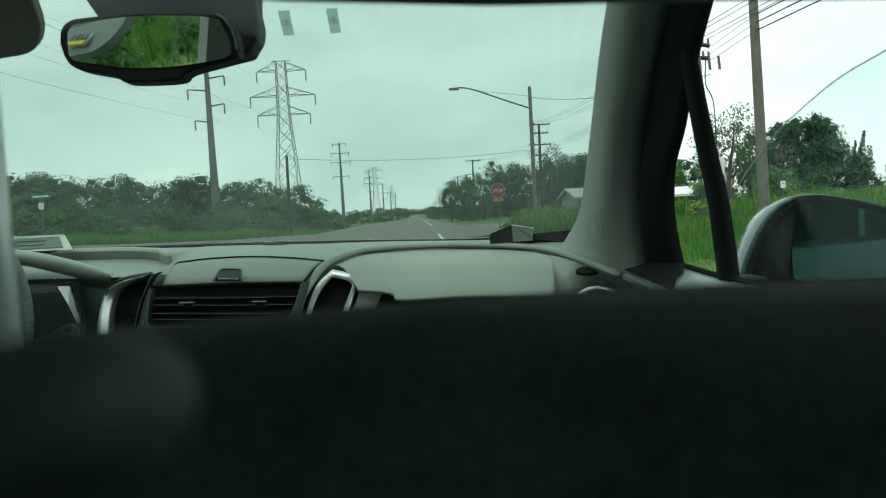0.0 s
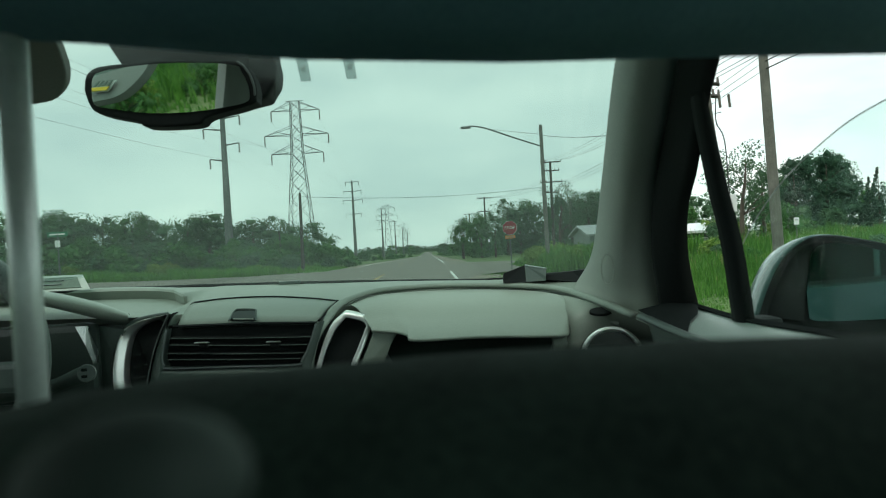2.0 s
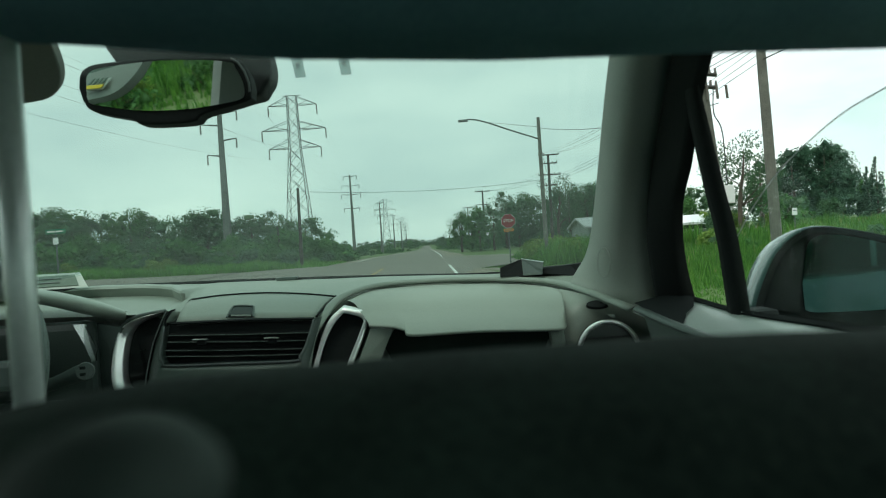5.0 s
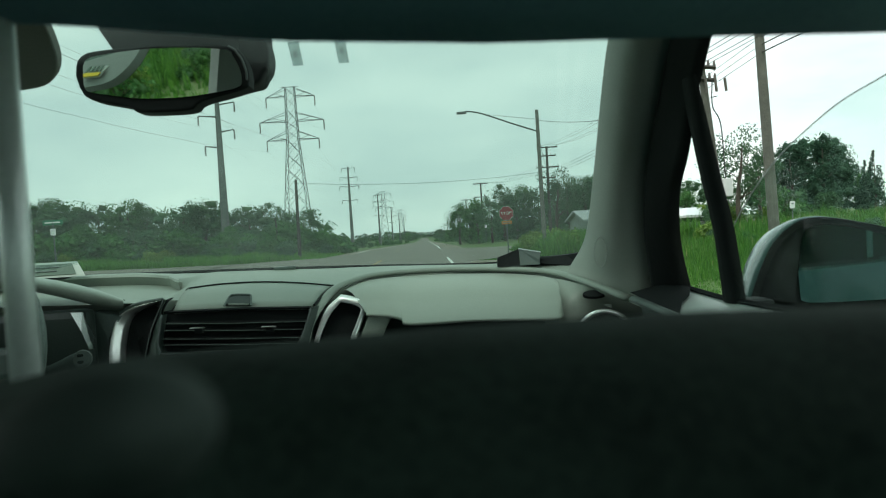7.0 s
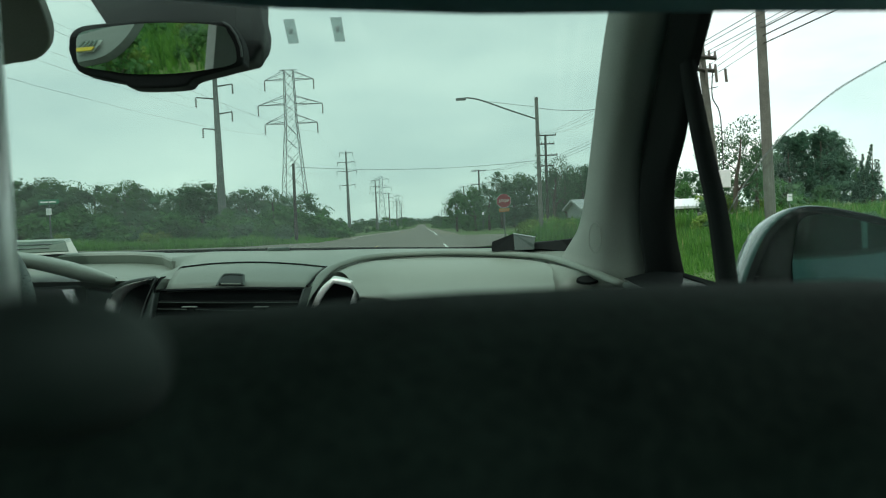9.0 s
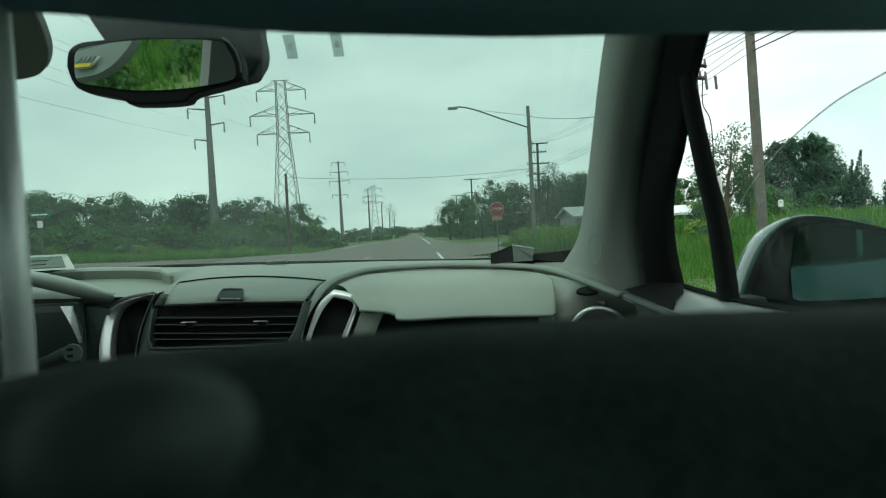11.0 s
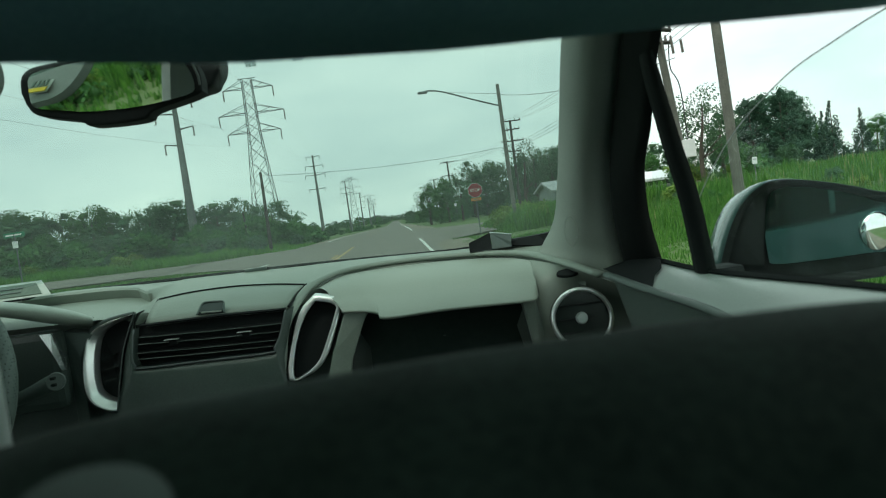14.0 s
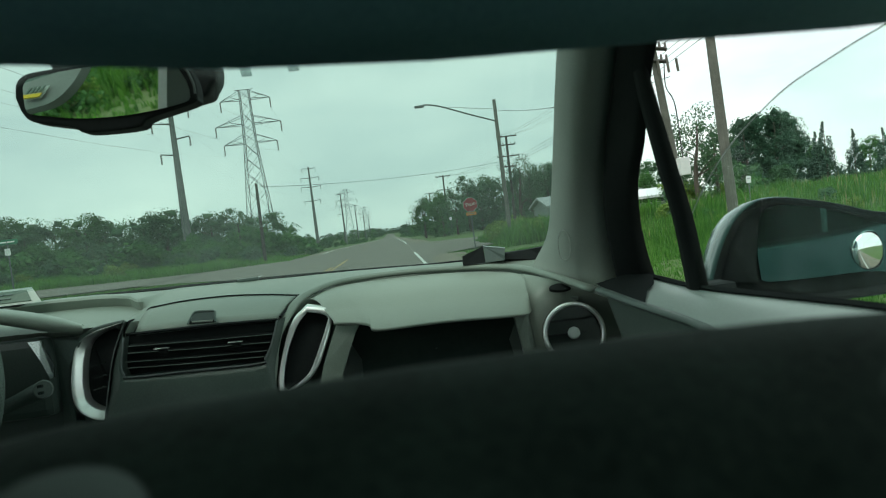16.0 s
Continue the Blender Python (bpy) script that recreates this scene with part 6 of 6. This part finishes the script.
part("warning_band", plate([on_visor(x, z, 0.0175) for x, z in ((-0.052, 1.672), (-0.024, 1.672), (-0.024, 1.6765), (-0.052, 1.6765))], (0, 0.001, 0.0008)), "yellow", visor, "yellow band")

# Door mirror.
def on_dm(x, z, d=0.0):
    return Vector((x, 1.0 - 0.56 * (x - 0.95) + d, z))


h_out = spline([(0.8513, 0, 1.3550), (0.8655, 0, 1.4017), (0.8815, 0, 1.4387), (0.8990, 0, 1.4617), (0.9162, 0, 1.4744), (0.9303, 0, 1.4780), (0.9519, 0, 1.4766), (0.9865, 0, 1.4674), (1.0197, 0, 1.4554), (1.0486, 0, 1.4427), (1.0936, 0, 1.4307), (1.1106, 0, 1.4077), (1.1086, 0, 1.3550), (1.0836, 0, 1.3280), (1.0000, 0, 1.3170), (0.9000, 0, 1.3160)], 5)
front_loop = [on_dm(p.x, p.z) for p in h_out]
cen = Vector((0.97, 1.0, 1.40))
loops = [[cen + (p - cen) * s + Vector((0, d, 0)) for p in front_loop] for s, d in ((0.90, -0.004), (0.985, -0.010), (1.0, 0.0), (0.955, 0.035), (0.86, 0.075), (0.66, 0.115), (0.3, 0.135))]
dm = part("door_mirror", sheet(loops, close=True), "paint", car, "dark painted door mirror housing", smooth=True)
bez = [[cen + (p - cen) * s + Vector((0, d, 0)) for p in front_loop] for s, d in ((0.975, -0.0105), (0.87, -0.008), (0.86, 0.03))]
part("bezel", sheet(bez, close=True), "rubber", dm, "black inner bezel", smooth=True)
g_out = spline([(0.9178, 0, 1.3933), (0.9239, 0, 1.4397), (0.9315, 0, 1.4589), (0.9469, 0, 1.4640), (0.9696, 0, 1.4612), (0.9974, 0, 1.4528), (1.0271, 0, 1.4404), (1.0508, 0, 1.4265), (1.0858, 0, 1.4125), (1.0948, 0, 1.3915), (1.0858, 0, 1.3521), (1.0423, 0, 1.3561), (0.9848, 0, 1.3524), (0.9322, 0, 1.3506), (0.9192, 0, 1.3542)], 5)
part("side_wall", plate([on_dm(x, z, 0.004) for x, z in ((0.8539, 1.3582), (0.8835, 1.4348), (0.9099, 1.4661), (0.9262, 1.4702), (0.9133, 1.3507))], (0, 0.004, 0)), "rubber", dm)
part("backing", plate([cen + (p - cen) * 0.95 + Vector((0, 0.010, 0)) for p in front_loop], (0, 0.004, 0)), "rubber", dm)
part("mirror_glass", plate([on_dm(p.x, p.z, 0.001) for p in g_out], (0, 0.002, 0)), "tintmirror", dm, "tinted mirror glass")
bm = bmesh.new()
bmesh.ops.create_uvsphere(bm, u_segments=28, v_segments=18, radius=0.0285, matrix=Matrix.Translation(on_dm(1.046, 1.386, 0.0)) @ Matrix.Diagonal((1, 0.28, 1, 1)))
part("blind_spot_mirror", bm, "mirror", dm, "small round convex mirror", smooth=True)
part("mount", block((0.76, 0.95, 1.335), (0.85, 1.00, 1.368), 0.01), "rubber", dm, "black mirror foot")

# Passenger seat with head restraint, close before the lens.
seat = thing("passenger_seat", "black cloth front passenger seat seen from behind", "car seat", at=(0.396, 0.12, 0.45))
NEAR = Vector((0.372, -0.020, 1.492))


def seat_at(x, y, z, k):
    """A point of the seat, k times as far from the head of the rear passenger, in the seat's own frame."""
    return NEAR + (Vector((x, y, z)) - NEAR) * k - Vector(seat.location)


top = [(0.03, 1.37), (0.10, 1.413), (0.17, 1.434), (0.22, 1.4425), (0.30, 1.4455), (0.38, 1.4475), (0.48, 1.4470), (0.56, 1.4445), (0.66, 1.438), (0.76, 1.428), (0.84, 1.405), (0.90, 1.34)]
rows = []
for k in range(49):
    x = 0.03 + 0.87 * k / 48
    zt = lerp_table(top, x) - 0.001
    bulge = 0.012 * math.cos((x - 0.38) * 4) + 0.004 * noise.noise((x * 9, 0.3, 0))
    row = [seat_at(x, y, z, 0.635) for y, z in ((0.36, 0.9), (0.35, 1.2), (0.34, zt - 0.06), (0.325, zt - 0.018), (0.30, zt - 0.003), (0.278, zt), (0.25, zt - 0.004), (0.22, zt - 0.016), (0.195, zt - 0.045), (0.17 - bulge, zt - 0.12), (0.15 - bulge, 1.1), (0.13, 0.9))]
    rows.append([Vector((row[0].x, row[0].y, 0.05)), *row, Vector((row[-1].x, row[-1].y - 0.01, 0.05))])
part("backrest", sheet(rows), "cloth", seat, "black cloth backrest", smooth=True)
part("cushion", block((-0.27, 0.12, 0.02), (0.27, 0.60, 0.22), 0.05, 3), "cloth", seat, smooth=True)
part("seat_base", block((-0.22, 0.0, -0.15), (0.22, 0.55, 0.02), 0.02), "black", seat)
for s_ in (-1, 1):
    ray = Vector((0.42 * s_, 1.0, -0.24))
    root = Vector((s_ * 0.0589, -0.0750, 1.0213))
    rings = [(-0.009, 0.0010), (-0.0078, 0.0045), (-0.005, 0.0080), (0.0, 0.0105), (0.006, 0.0116), (0.02, 0.0125), (0.07, 0.0150)]
    part("side_bolster", sweep([root + ray * d for d, _ in rings], [r for _, r in rings], 28, flat=0.66), "bolster", seat, "rounded black side bolster", smooth=True)
hb = [(0.12, 1.62), (0.15, 1.592), (0.19, 1.5815), (0.24, 1.5765), (0.32, 1.5660), (0.40, 1.5605), (0.48, 1.5585), (0.56, 1.5555), (0.63, 1.556), (0.68, 1.566), (0.71, 1.60)]
rows = []
for k in range(33):
    x = 0.12 + 0.59 * k / 32
    zb = lerp_table(hb, x)
    e = min(1.0, (k + 0.6) / 4, (32.6 - k) / 4)
    rows.append([seat_at(x, y, z, 1.141) for y, z in ((0.30 - 0.03 * (1 - e), zb + 0.05), (0.275, zb + 0.012), (0.25, zb), (0.22, zb + 0.006), (0.195, zb + 0.022), (0.18, zb + 0.06), (0.175, zb + 0.14), (0.19, zb + 0.19), (0.23, zb + 0.205), (0.27, zb + 0.19), (0.295, zb + 0.14))])
part("head_restraint", sheet(rows, close=True), "restraint", seat, "cloth head restraint with haze painted in as dark teal-grey", smooth=True)
for x in (0.191, 0.661):
    part("post", bar((x - 0.396, 0.168, 0.86), (x - 0.396, 0.168, 1.20), 0.0063, 14), "postmetal", seat, "metal post of the head restraint", smooth=True)

# Shell: roof lining, floor, tail and pillars that close the cabin.
rows = [[(x, y, 1.845 - 0.03 * abs((x - CX) / 0.62) ** 3 - 0.02 * max(0, -y)) for x in [CX - 0.62 + 0.124 * k for k in range(11)]] for y in (0.72, 0.5, 0.2, -0.2, -0.6, -1.0, -1.3)]
roof = part("roof_lining", sheet(rows), "lining", car, "pale grey roof lining", smooth=True)
rows = [[(x, y, z + 0.05) for x, y, z in r] for r in rows]
part("roof_skin", sheet(rows), "paint", car, "dark painted roof", smooth=True)
part("floor_pan", block((-0.70, -1.35, 0.36), (0.83, 1.9, 0.46), 0.02), "black", car, "dark floor")
part("bulkhead", block((-0.74, 1.42, 0.45), (0.86, 1.46, 1.41), 0.01), "black", car, "dark bulkhead")
part("tail_panel", block((-0.72, -1.36, 0.45), (0.85, -1.31, 1.36), 0.01), "black", car, "dark tail panel")
part("tail_glass", sheet([[(-0.60, -1.32, 1.36), (0.72, -1.32, 1.36)], [(-0.52, -1.26, 1.82), (0.65, -1.26, 1.82)]]), "privacy", car, "dark tinted rear window")
for s in (1, -1):
    def X(x):
        return x if s > 0 else 2 * CX - x
    part("rear_side_glass", sheet([[(X(0.80), -0.20, 1.38), (X(0.80), -1.3, 1.38)], [(X(0.70), -0.22, 1.79), (X(0.69), -1.27, 1.79)]]), "privacy", car, "dark tinted rear side window")
    part("door_pillar", plate([(X(0.80), 0.02, 1.37), (X(0.80), -0.21, 1.37), (X(0.69), -0.22, 1.83), (X(0.685), -0.06, 1.83)], (-0.03 * s, 0, 0), 0.004), "greypillar", car, "grey centre pillar cover")
    part("roof_rail", sweep(spline([(X(0.665), 0.60, 1.835), (X(0.69), 0.3, 1.832), (X(0.69), -0.3, 1.83), (X(0.68), -1.3, 1.81)], 4), 0.03, 8), "rubber", car, smooth=True)
    for y in (-0.95, 1.62):
        w = part("wheel", bar((X(0.66), y, 0.335), (X(0.87), y, 0.335), 0.335, 28), "tyre", car, "black tyre")
        part("rim", bar((X(0.865), y, 0.335), (X(0.878), y, 0.335), 0.21, 20), "steel", w)
# Left pillar, seen in the mirror.
rows = []
for a, b in zip(spline(left_e, 2), spline(right_e, 2)):
    rows.append([Vector((2 * CX - p.x, p.y, p.z)) for p in (a + Vector((0.004, 0.02, 0)), a.lerp(b, 0.5) + Vector((-0.01, -0.022, 0)), b, b + Vector((0.03, 0.0, 0)))])
part("pillar_trim", sheet(rows), "pillar", car, "grey woven cover of the windscreen pillar", smooth=True)
